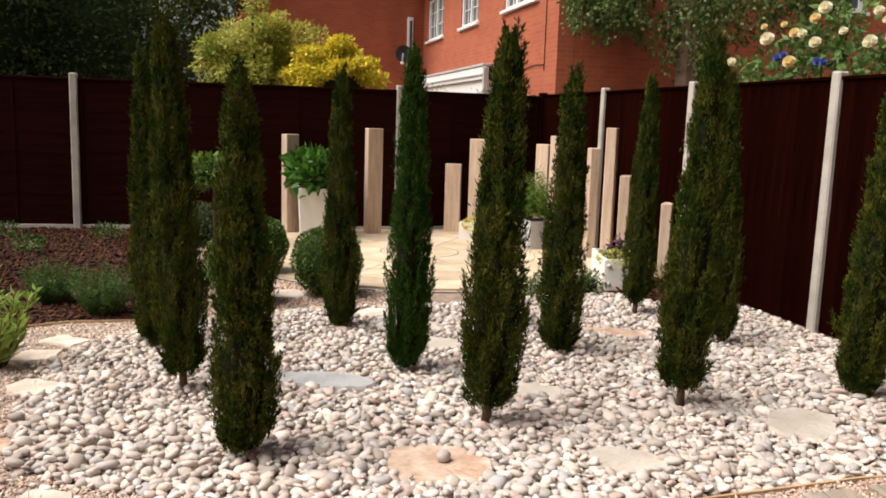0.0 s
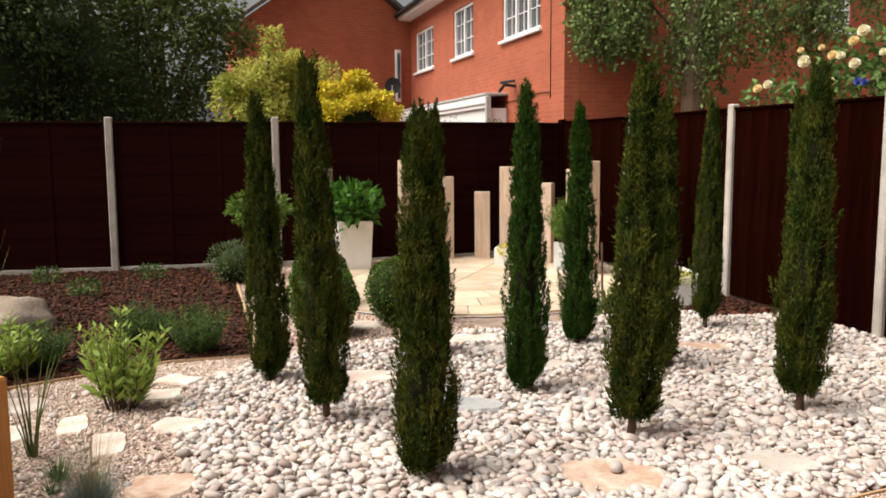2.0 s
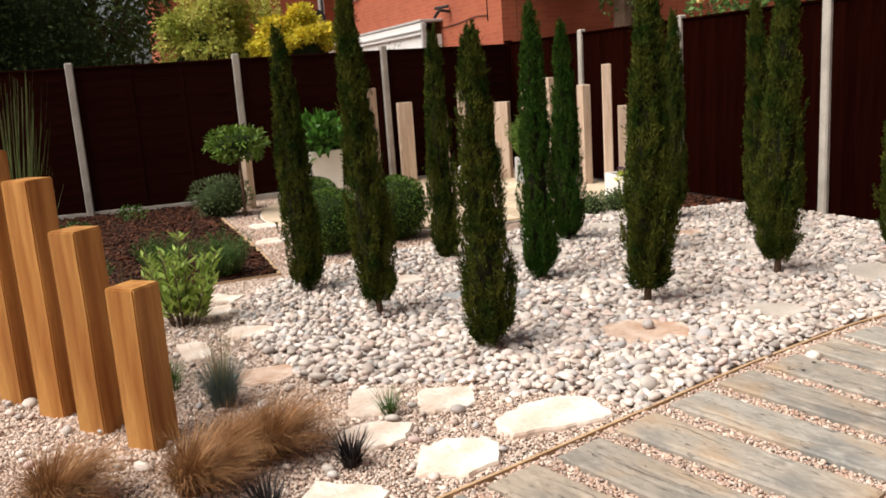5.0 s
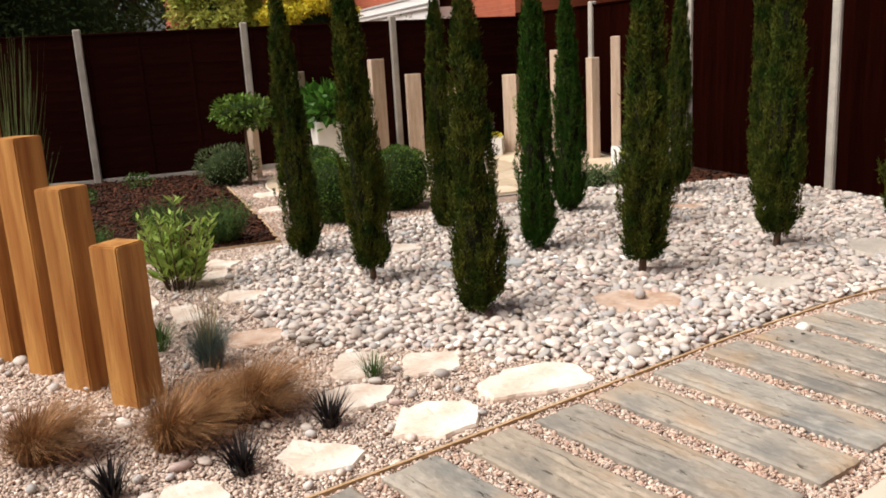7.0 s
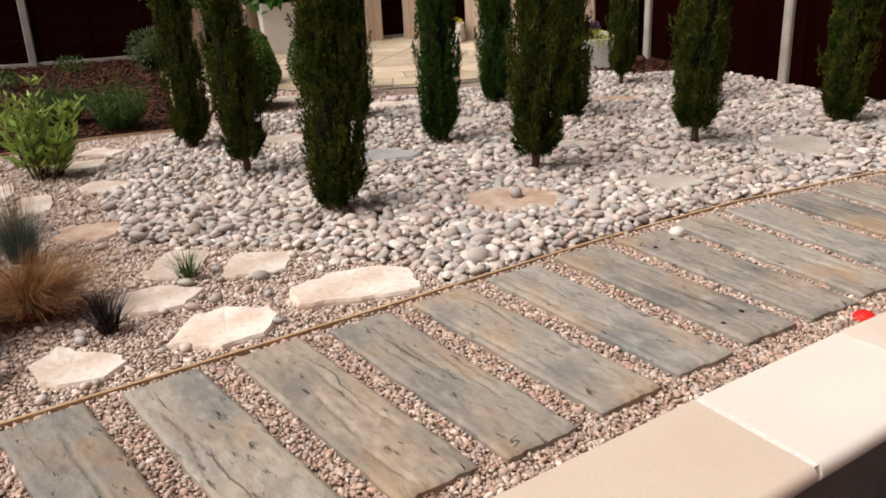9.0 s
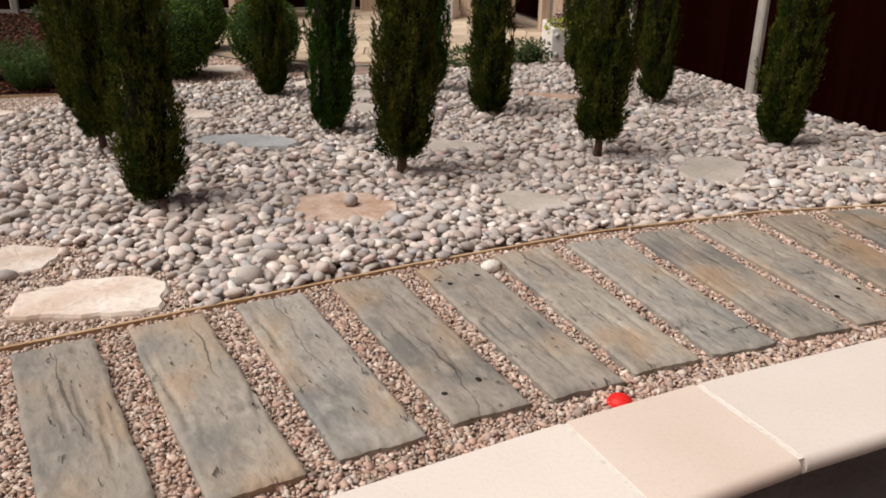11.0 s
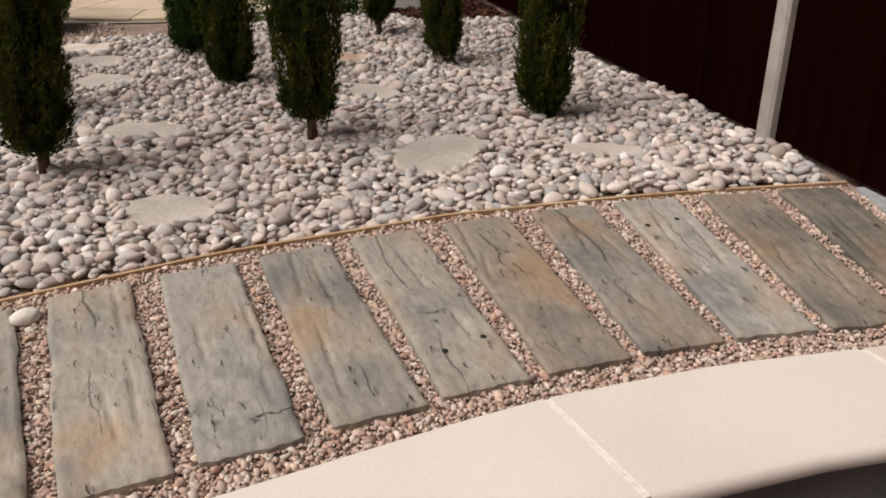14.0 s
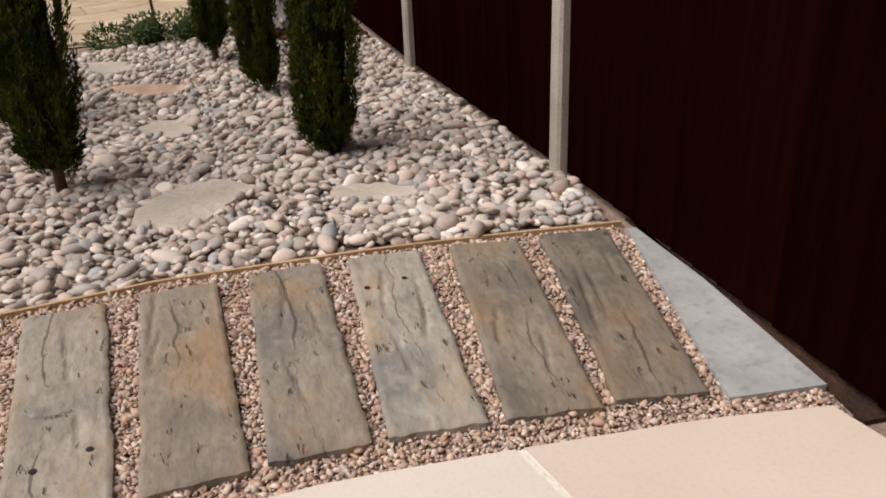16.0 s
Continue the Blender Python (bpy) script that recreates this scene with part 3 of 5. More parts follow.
# ---- ground ----
far = 400.0
tagged(put("ground", mesh_of("ground", [(-far, -far, -0.36), (far, -far, -0.36), (far, far, -0.36), (-far, far, -0.36)], [(0, 1, 2, 3)]), M["ground"]),
       "dull green ground reaching to the horizon", "ground", kind="structure")
front = [(x, cop_y(x) - 0.08) for x in COP_X]
sheet("garden_ground", front + [(7, 0.6), (60, 0.6), (60, 60), (-60, 60), (-60, 0.8)], -0.36, -0.012, M["grit"], label="raised garden ground of pinkish grit", category="ground")
sheet("mulch_bed", MULCH, -0.03, 0.004, M["soil"], label="planting bed of dark soil under reddish bark mulch", category="flower bed")
sheet("bark_patch", [(4.58, 5.40), (5.16, 5.2), (5.42, 6.3), (4.9, 6.3), (4.4, 5.8)], -0.03, 0.006, M["soil"], label="strip of dark soil and bark beside the fence", category="flower bed")

# lower terrace in front of the coping
terrace = tagged(put("terrace", mesh_of("terrace", [(-6, -6, -0.34), (4.6, -6, -0.34), (4.6, 1.2, -0.34), (-6, 1.2, -0.34)], [(0, 1, 2, 3)]), M["dark_wall"]),
                 "lower terrace of dark grey paving slabs", "terrace", kind="structure")
pav = bpy.data.meshes.new("terrace_slab")
bm = block(0.592, 0.592, 0.03, 0.004)
bm.to_mesh(pav)
bm.free()
for i in range(16):
    for j in range(11):
        x, y = -5.2 + i * 0.6, -5.4 + j * 0.6
        if y + 0.3 < cop_y(x) - 0.15 and y + 0.3 < cop_y(x + 0.3) - 0.15 and x + 0.3 < 4.05:
            put("terrace_slab", pav, M["patio_dark"], terrace, place=pose(x, y, -0.338))


def strip_between(xs, fa, fb, z0, z1, bevel_front=0.0):
    """A curved bar between two lines y = fa(x) and y = fb(x); the fa side may be rounded."""
    verts, faces = [], []
    sec = []
    if bevel_front:
        r = (z1 - z0) / 2
        sec = [(r * (1 - math.sin(a)), (z0 + z1) / 2 + r * math.cos(a)) for a in [math.pi * k / 18 for k in range(19)]][::-1]
    for x in xs:
        ya, yb = fa(x), fb(x)
        row = [(x, ya + o, z) for o, z in sec] if sec else [(x, ya, z0), (x, ya, z1)]
        row += [(x, yb, z1), (x, yb, z0)]
        verts += row
    m = len(verts) // len(xs)
    for i in range(len(xs) - 1):
        for k in range(m):
            k2 = (k + 1) % m
            faces.append((i * m + k, (i + 1) * m + k, (i + 1) * m + k2, i * m + k2))
    faces.append(tuple(range(m)))
    faces.append(tuple((len(xs) - 1) * m + k for k in range(m))[::-1])
    return verts, faces


cop_wall = tagged(put("wall_low", mesh_of("wall_low", *strip_between(np.linspace(-2.6, 4.33, 30), lambda x: cop_y(x) - 0.31, lambda x: cop_y(x) - 0.06, -0.35, -0.018)), M["dark_wall"]),
                  "low dark retaining wall under pale coping stones", "wall", kind="structure")
joints = [-2.6, -1.7, -0.85, 0.02, 0.85, 1.475, 1.905, 2.84, 3.655, 4.34]
for (a, b), tone in zip(zip(joints, joints[1:]), ("", "", "_pale", "_warm", "_pale", "", "_pale", "_pale", "")):
    xs = np.linspace(a + 0.009, b - 0.009, 7)
    v, f = strip_between(xs, lambda x: cop_y(x) - 0.375, lambda x: cop_y(x), -0.016, 0.034, 0.02)
    put("coping_stone", mesh_of("coping_stone", v, f, False), M["coping" + tone], cop_wall, "smooth buff coping stone with a rounded front edge")
for x in joints[1:-1]:
    v, f = strip_between([x - 0.009, x + 0.009], lambda q: cop_y(q) - 0.362, lambda q: cop_y(q) - 0.004, -0.012, 0.0325)
    put("joint", mesh_of("joint", v, f), M["mortar"], cop_wall)
v, f = strip_between(np.linspace(-2.6, 4.61, 60), lambda x: edge_y(x) - 0.0065, lambda x: edge_y(x) + 0.0065, -0.03, 0.013)
tagged(put("path_edging", mesh_of("path_edging", v, f), M["strip"]), "thin curved timber edging strip beside the path", "edging", kind="structure")
bedge = [(-0.9, 5.84), (0.13, 6.06), (0.68, 5.95), (0.86, 6.74), (1.52, 10.31), (1.58, 10.58)]
verts, faces = [], []
for x, y in bedge:
    verts += [(x, y, -0.03), (x, y, 0.018), (x + 0.018, y - 0.008, 0.018), (x + 0.018, y - 0.008, -0.03)]
for i in range(len(bedge) - 1):
    faces += [(4 * i + k, 4 * i + (k + 1) % 4, 4 * i + 4 + (k + 1) % 4, 4 * i + 4 + k) for k in range(4)]
tagged(put("bed_edging", mesh_of("bed_edging", verts, faces), M["strip"]), "thin timber edging strip round the mulched bed", "edging", kind="structure")

# ---- fence ----


def fence_run(name, pts, lap, top, label):
    """Panels between concrete posts; one fence with its posts, panels and boards."""
    fence = thing(name, 0, 0, 0, label, "fence")
    for (x0, y0), (x1, y1) in zip(pts, pts[1:]):
        d = Vector((x1 - x0, y1 - y0, 0))
        length, rz = d.length - 0.09, math.degrees(math.atan2(d.y, d.x))
        at = pose((x0 + x1) / 2, (y0 + y1) / 2, 0, 0, 0, rz)
        z0 = 0.056 if lap else 0.02
        if lap:
            part("gravel_board", block(length, 0.045, 0.075, 0.004), M["concrete"], fence, "pale concrete gravel board", at @ pose(0, 0, -0.02))
            panel = part("panel", block(length, 0.05, 0.025, 0.004), M["fence_h"], fence, "dark red-brown lap board panel", at @ pose(0, 0, top))
            me = bpy.data.meshes.new("slat")
            bm = block(length, 0.014, 0.15, 0.002)
            bmesh.ops.subdivide_edges(bm, edges=[e for e in bm.edges if abs(e.verts[0].co.x - e.verts[1].co.x) > 0.5], cuts=6)
            for vv in bm.verts:
                vv.co.y -= 0.002 * (0.5 - vv.co.z / 0.15)
                vv.co.z += 0.010 * noise.noise(Vector((vv.co.x * 2.1, x0, 0)))
            bm.to_mesh(me)
            bm.free()
            for k in range(14):
                put("slat", me, M["fence_h"], panel, place=pose(0, -0.0015 * (k % 2), z0 + k * 0.1215 - top))
            for q in (-0.98, -0.33, 0.33, 0.98):
                part("batten", block(0.035, 0.006, top - z0, 0.002), M["fence_h"], panel, place=pose(q * (length / 2 - 0.02), -0.0125, z0 - top))
        else:
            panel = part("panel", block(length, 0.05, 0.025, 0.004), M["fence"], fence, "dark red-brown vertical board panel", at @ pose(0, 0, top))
            n = 15
            me = bpy.data.meshes.new("board")
            bm = block(length / n + 0.002, 0.014, top - z0, 0.003)
            for vv in bm.verts:
                vv.co.y += 0.05 * vv.co.x
            bm.to_mesh(me)
            bm.free()
            for k in range(n):
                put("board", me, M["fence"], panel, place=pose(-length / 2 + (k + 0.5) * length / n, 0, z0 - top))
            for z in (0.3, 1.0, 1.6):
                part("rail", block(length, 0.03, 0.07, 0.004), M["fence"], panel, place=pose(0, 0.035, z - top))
    shaft = bpy.data.meshes.new("post")
    bm = block(0.088, 0.10, 1.87, 0.012)
    for vv in bm.verts:
        if vv.co.z > 1.8:
            vv.co.y *= 0.8
    bm.to_mesh(shaft)
    bm.free()
    for (x, y), (x1, y1) in zip(pts, pts[1:]):
        if (x, y) != (6.07, 9.98):
            put("post", shaft, M["concrete"], fence, "grey concrete fence post", pose(x, y, -0.02, 0, 0, math.degrees(math.atan2(y1 - y, x1 - x))))
    return fence


fence_run("fence", FENCE_B, True, 1.77, "dark brown lap-board fence with grey concrete posts")
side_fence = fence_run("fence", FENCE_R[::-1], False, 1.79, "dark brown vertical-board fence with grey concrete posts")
put("post", bpy.data.meshes["post"], M["concrete"], side_fence, "grey concrete fence post", pose(*FENCE_R[0], -0.02, 0, 0, 81))
part("corner_post", block(0.09, 0.09, 1.84, 0.006), M["fence"], side_fence, "dark stained timber corner post", pose(6.07, 9.98, 0))

# unseen wall behind the terrace, added to cut sky light from the south
part("wall_south", block(16, 0.3, 5.2, 0), M["brick"], None, "", pose(-1.5, -3.6, -0.36))
tagged(bpy.data.objects["wall_south"], "unseen plain brick wall added behind the terrace to block sky light", "wall", kind="structure")

# ---- houses ----


def wall_with_holes(name, length, height, holes, thick, material, parent, place, label=""):
    """A wall along local x with rectangular holes (x0, x1, z0, z1)."""
    xs = sorted({0, length, *[h[0] for h in holes], *[h[1] for h in holes]})
    zs = sorted({0, height, *[h[2] for h in holes], *[h[3] for h in holes]})
    bm = bmesh.new()
    for a, b in zip(xs, xs[1:]):
        for c, d in zip(zs, zs[1:]):
            mx, mz = (a + b) / 2, (c + d) / 2
            if any(h[0] < mx < h[1] and h[2] < mz < h[3] for h in holes):
                continue
            ret = bmesh.ops.create_cube(bm, size=1)
            for vv in ret["verts"]:
                vv.co = (mx + vv.co.x * (b - a), thick / 2 + vv.co.y * thick, mz + vv.co.z * (d - c))
    bmesh.ops.remove_doubles(bm, verts=bm.verts[:], dist=1e-4)
    seen = {}
    for f in bm.faces:
        seen.setdefault(tuple(round(c, 3) for c in f.calc_center_median()), []).append(f)
    bmesh.ops.delete(bm, geom=[f for fs in seen.values() if len(fs) > 1 for f in fs], context="FACES_ONLY")
    bmesh.ops.recalc_face_normals(bm, faces=bm.faces[:])
    return part(name, bm, material, parent, label, place)


def window(parent, place, w, h, lights):
    win = part("window", block(w - 0.01, 0.02, h - 0.01, 0), M["glass"], parent, "white framed leaded window", place @ pose(0, 0.10, 0.005))
    for z, hh in ((0, 0.06), (h - 0.06, 0.06)):
        part("frame", block(w, 0.07, hh, 0.006), M["upvc"], win, place=pose(0, -0.03, z))
    for k in range(lights + 1):
        q = -w / 2 + 0.03 + k * (w - 0.06) / lights
        part("frame", block(0.07, 0.075, h, 0.006), M["upvc"], win, place=pose(q, -0.032, 0))
    for k in range(lights):
        q = -w / 2 + 0.03 + (k + 0.5) * (w - 0.06) / lights
        part("glazing_bar", block(0.018, 0.03, h, 0.002), M["upvc"], win, place=pose(q, -0.02, 0))
    for k in (0.33, 0.66):
        part("glazing_bar", block(w, 0.03, 0.018, 0.002), M["upvc"], win, place=pose(0, -0.02, h * k))
    part("sill", block(w + 0.16, 0.16, 0.06, 0.008), M["upvc"], win, place=pose(0, -0.09, -0.065))
    return win


house = thing("house", 7.38, 11.83, 0, "two-storey orange-red brick house with white leaded windows", "house", 78.9)
H1 = pose(0, 0, 0)
# the wall with the windows runs away along local x, its face towards local +y
WINS = [(1.05, 3.02, 3.54, 4.75, 3), (4.92, 6.45, 3.54, 4.65, 2), (8.28, 10.17, 3.54, 4.62, 2), (0.92, 2.90, 0.9, 1.92, 2)]
flip = pose(11.2, 0.0, 0, 0, 0, 180)
wall_with_holes("wall", 11.2, 5.2, [(11.2 - b, 11.2 - a, c, d) for a, b, c, d, _ in WINS], 0.28, M["brick"], house, flip)
for a, b, c, d, n in WINS:
    window(house, pose((a + b) / 2, 0, c, 0, 0, 180), b - a, d - c, n)
wall_with_holes("wall", 9.0, 5.2, [(4.56, 5.28, 3.5, 4.6)], 0.28, M["brick"], house, pose(0.002, -0.29, 0, 0, 0, -90), "shaded brick gable wall")
window(house, pose(0.002, -5.21, 3.5, 0, 0, -90), 0.72, 1.1, 1)
part("wall", block(11.2, 0.28, 5.2, 0), M["brick"], house, place=pose(5.6, -9.15, 0))
part("fascia", block(11.9, 0.04, 0.2, 0.006), M["upvc"], house, "white fascia board", pose(5.6, 0.36, 5.05))
part("soffit", block(11.9, 0.36, 0.02, 0), M["upvc"], house, place=pose(5.6, 0.17, 5.03))
part("gutter", block(11.9, 0.11, 0.09, 0.02), M["black"], house, "black gutter", pose(5.6, 0.44, 5.12))
bm = bmesh.new()
rv = [bm.verts.new(c) for c in ((-0.3, 0.5, 5.2), (11.6, 0.5, 5.2), (11.6, -4.6, 8.2), (-0.3, -4.6, 8.2), (-0.3, -9.7, 5.2), (11.6, -9.7, 5.2))]
for q in ((0, 1, 2, 3), (3, 2, 5, 4), (0, 3, 4), (1, 5, 2)):
    bm.faces.new([rv[i] for i in q])
part("roof", bm, M["tile"], house, "dark tiled pitched roof")
v, f = tube([(11.0, 0.06, 0), (11.0, 0.06, 4.9), (11.0, 0.35, 5.12)], [0.04] * 3, 8)
put("downpipe", mesh_of("downpipe", v, f, True), M["black"], house, "black downpipe")
v, f = tube([(0.55, 0.015, 2.3), (0.55, 0.015, 4.6)], [0.008] * 2, 5)
put("cable", mesh_of("cable", v, f, True), M["black"], house)
v, f = tube([(0.55, 0.015, 2.4), (1.0, 0.015, 2.42), (1.9, 0.015, 2.36), (3.2, 0.015, 2.33)], [0.008] * 4, 5)
put("cable", mesh_of("cable", v, f, True), M["black"], house)
bm = bmesh.new()
for a, b in (((2.25, 0.02, 2.62), (2.2, 0.25, 2.64)), ((2.2, 0.25, 2.64), (2.35, 0.3, 2.52)), ((2.25, 0.04, 2.72), (2.5, 0.22, 2.70))):
    vv, ff = tube([a, b], [0.03, 0.03], 6)
    mv = [bm.verts.new(c) for c in vv]
    for q in ff:
        bm.faces.new([mv[i] for i in q])
part("wall_lamp", bm, M["black"], house, "small black wall lamp bracket")
lean = thing("lean_to", 7.38, 11.83, 0, "flat-roofed white extension against the brick house", "extension", 78.9)
part("body", block(8.5, 0.39, 2.23, 0.01), M["upvc"], lean, "white panelled wall", pose(7.0, 0.20, 0))
part("fascia", block(8.6, 0.06, 0.24, 0.01), M["upvc"], lean, "white fascia board", pose(6.98, 0.43, 2.23))
part("roof", block(8.6, 0.48, 0.05, 0.008), M["zinc"], lean, "flat grey roof", pose(6.98, 0.24, 2.475))
part("trim", block(8.6, 0.03, 0.025, 0.003), M["zinc"], lean, place=pose(6.98, 0.475, 2.31))
part("end_post", block(0.09, 0.1, 2.45, 0.006), M["zinc"], lean, place=pose(2.67, 0.42, 0))

gable = thing("house", 4.42, 22.4, 0, "red brick gable end of a neighbouring house", "house", 0)
bm = bmesh.new()
prof = [(0, 0), (5.6, 0), (5.6, 4.6), (2.8, 6.6), (0, 4.6)]
fr = [bm.verts.new((x, 0, z)) for x, z in prof]
bk = [bm.verts.new((x, 0.8, z)) for x, z in prof]
bm.faces.new(fr)
bm.faces.new(bk[::-1])
for i in range(5):
    bm.faces.new((fr[i], fr[(i + 1) % 5], bk[(i + 1) % 5], bk[i]))
bmesh.ops.recalc_face_normals(bm, faces=bm.faces[:])
part("wall", bm, M["brick"], gable)
for s in (-1, 1):
    part("roof", block(3.75, 1.2, 0.1, 0.01), M["tile"], gable, "dark tiled roof slope", pose(2.8 + s * 1.52, 0.4, 5.58, 0, s * 35.5, 0))
part("window_frame", block(0.16, 0.08, 1.45, 0.01), M["upvc"], gable, "narrow white window", pose(4.62, -0.03, 2.78))
part("pane", block(0.07, 0.02, 1.25, 0), M["glass"], gable, place=pose(4.62, -0.08, 2.88))
dish = thing("satellite_dish", 8.72, 22.36, 3.2, "dark satellite dish on a brick wall", "satellite dish")
bm = bmesh.new()
bmesh.ops.create_uvsphere(bm, u_segments=20, v_segments=16, radius=0.6)
bmesh.ops.delete(bm, geom=[vv for vv in bm.verts if vv.co.z > -0.5], context="VERTS")
for vv in bm.verts:
    vv.co.z += 0.55
part("bowl", bm, M["black"], dish, place=pose(0, -0.35, 0, 90, 0, -35), smooth=True)
v, f = tube([(0, 0, -0.05), (0, -0.3, 0), (-0.15, -0.62, -0.28)], [0.02, 0.02, 0.015], 6)
put("arm", mesh_of("arm", v, f), M["zinc"], dish)
part("receiver", block(0.07, 0.1, 0.07, 0.01), M["upvc"], dish, place=pose(-0.15, -0.64, -0.31))

# ---- cypresses ----


def cypress_meshes(seed):
    """Crown, core coloured dark as the shade between plumes, and trunk of one slim column, 1 m high and wide as it
    comes.
    """
    rng = np.random.default_rng(seed)

    def rad(u):
        return np.interp(u, [0, 0.03, 0.08, 0.22, 0.36, 0.54, 0.71, 0.89, 1.0], [0.045, 0.075, 0.105, 0.128, 0.112, 0.091, 0.074, 0.054, 0.018])

    sets = []
    n = 560
    u = np.concatenate([rng.beta(1.0, 1.12, n - 30), 0.07 * rng.random(30)])
    ang = rng.uniform(0, 2 * math.pi, n)
    furrow = np.sin(6 * ang + 4 * np.sin(5 * u + seed) + seed)
    r = rad(u) * np.clip(1 + 0.18 * furrow + 0.08 * rng.normal(size=n), 0.6, 1.3)
    z = 0.075 + 1.72 * u
    for i in range(n):
        out = np.array([math.cos(ang[i]), math.sin(ang[i]), 0])
        c = out * r[i] * 0.86 + [0, 0, z[i] - 0.05 * (u[i] > 0.1)]
        k = 66
        s = rng.random(k)
        plume = rng.uniform(0.10, 0.21) * (1 - 0.4 * u[i])
        way0 = out * rng.uniform(-0.05, 0.24) * (1 - 0.6 * u[i]) + [0, 0, 1] + 0.09 * rng.normal(size=3)
        if u[i] < 0.07:
            way0 = out * 0.25 + [0, 0, 0.7] + 0.15 * rng.normal(size=3)
            plume = 0.09
        way0 = way0 / np.linalg.norm(way0)
        base = c + way0 * (s * plume)[:, None] + rng.normal(size=(k, 3)) * 0.0135 * (1.1 - s)[:, None]
        way = way0 + 0.36 * rng.normal(size=(k, 3)) + out * 0.16
        sets.append(leaf_arrays(rng, base, way, rng.uniform(0.016, 0.036, k), rng.uniform(0.0045, 0.0075, k)))
    v, t = joined(sets)
    crown = fast_mesh("crown", v, t)
    # solid core whose dark colour reads as shaded gaps between the plumes
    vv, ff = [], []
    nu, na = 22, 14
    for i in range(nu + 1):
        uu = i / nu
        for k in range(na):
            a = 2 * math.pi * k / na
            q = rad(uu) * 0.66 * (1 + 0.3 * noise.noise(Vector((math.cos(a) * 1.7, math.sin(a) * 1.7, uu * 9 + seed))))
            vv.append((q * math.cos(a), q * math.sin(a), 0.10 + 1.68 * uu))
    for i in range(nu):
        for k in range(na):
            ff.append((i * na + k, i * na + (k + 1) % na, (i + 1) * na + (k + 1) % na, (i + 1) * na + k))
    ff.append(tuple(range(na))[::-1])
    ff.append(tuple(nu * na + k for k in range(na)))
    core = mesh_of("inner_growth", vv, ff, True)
    a, b = tube([(0, 0, -0.04), (0.006, 0, 0.1), (0, 0.005, 0.5), (0, 0, 1.5)], [0.026, 0.02, 0.017, 0.006], 8)
    return crown, core, mesh_of("trunk", a, b, True)


CYP = [cypress_meshes(s) for s in (3, 8, 14, 21)]
TREES = [(0.62, 5.25, 1.86, 0.95, -1.5, 0), (0.665, 4.31, 1.94, 0.92, -2.0, 1), (0.80, 3.37, 1.69, 0.98, -0.8, 2), (1.81, 5.32, 1.82, 0.85, -0.5, 3),
         (1.88, 4.29, 1.90, 0.92, 0.3, 0), (1.92, 3.36, 1.88, 1.06, 1.7, 1), (2.87, 5.13, 1.82, 0.95, 0, 2), (2.90, 4.31, 1.84, 1.0, 0.8, 3),
         (2.98, 3.26, 1.92, 1.0, 1.8, 1), (4.07, 5.10, 1.83, 0.85, 0.8, 0), (4.12, 4.23, 1.88, 0.85, -2.8, 2), (4.02, 3.06, 1.86, 1.0, 2.4, 3)]
for i, (x, y, h, w, lean_x, k) in enumerate(TREES):
    fresh = i in (4, 6)
    t = thing("cypress_tree", x, y, 0.02, "slim dark green columnar cypress%s standing in pale pebbles" % (" of fresher green" if fresh else ""), "tree", 77 * i, "columnar cypresses")
    t.matrix_basis = pose(x, y, 0.02 if i in (1, 5, 8, 9) else -0.04, 0, lean_x, 0) @ pose(0, 0, 0, 0, 0, 77 * i) @ Matrix.Diagonal((w, w, h / 1.86, 1))
    crown, core, trunk = CYP[k]
    if fresh:
        crown = crown.copy()
        crown.materials.clear()
    put("crown", crown, M["cyp_g" if fresh else "cyp"], t)
    put("inner_growth", core, M["cyp_shade"], t)
    put("trunk", trunk, M["trunk"], t, "bare brown stem")

# ---- pale timber posts round the patio ----
PC = (3.75, 8.2)
for x, y, h in [(2.65, 10.12, 1.21), (3.60, 9.78, 1.31), (4.22, 9.93, 1.09), (4.67, 9.75, 0.89), (4.80, 9.32, 1.22), (5.12, 8.95, 1.02), (5.32, 8.62, 1.19),
                (5.06, 7.92, 1.30), (5.30, 7.57, 1.19), (5.10, 6.97, 1.41), (5.20, 6.84, 0.95), (5.38, 6.40, 0.72), (1.86, 9.75, 0.62)]:
    rz = math.degrees(math.atan2(PC[1] - y, PC[0] - x)) + 90
    t = thing("timber_post", x, y, -0.02, "upright pale sawn timber post at the patio edge", "post", rz, "upright posts round the patio")
    bm = block(0.20, 0.10, h + 0.02, 0.006)
    for vv in bm.verts:
        vv.co.x += 0.006 * noise.noise(Vector((x, y, vv.co.z * 2)))
    part("timber", bm, M["pale"], t)

# ---- oak posts ----
for x, y, h, rz in [(-0.90, 3.42, 0.67, 33), (-1.03, 3.74, 0.88, 34), (-1.14, 4.08, 1.08, 36), (-1.27, 4.42, 1.20, 35), (-1.40, 4.76, 1.40, 36)]:
    t = thing("oak_post", x, y, -0.03, "thick upright orange-brown oak post in the gravel", "post", rz, "row of oak posts")
    bm = block(0.15, 0.15, h + 0.03, 0.006, cuts=2)
    bmesh.ops.subdivide_edges(bm, edges=[e for e in bm.edges if abs(e.verts[0].co.z - e.verts[1].co.z) > 0.3], cuts=6)
    for vv in bm.verts:
        k = Vector((x * 5, y * 5, vv.co.z * 2.5))
        vv.co.x += 0.004 * noise.noise(k)
        vv.co.y += 0.004 * noise.noise(k + Vector((7, 0, 0)))
    part("timber", bm, M["oak"], t)

# ---- planters ----


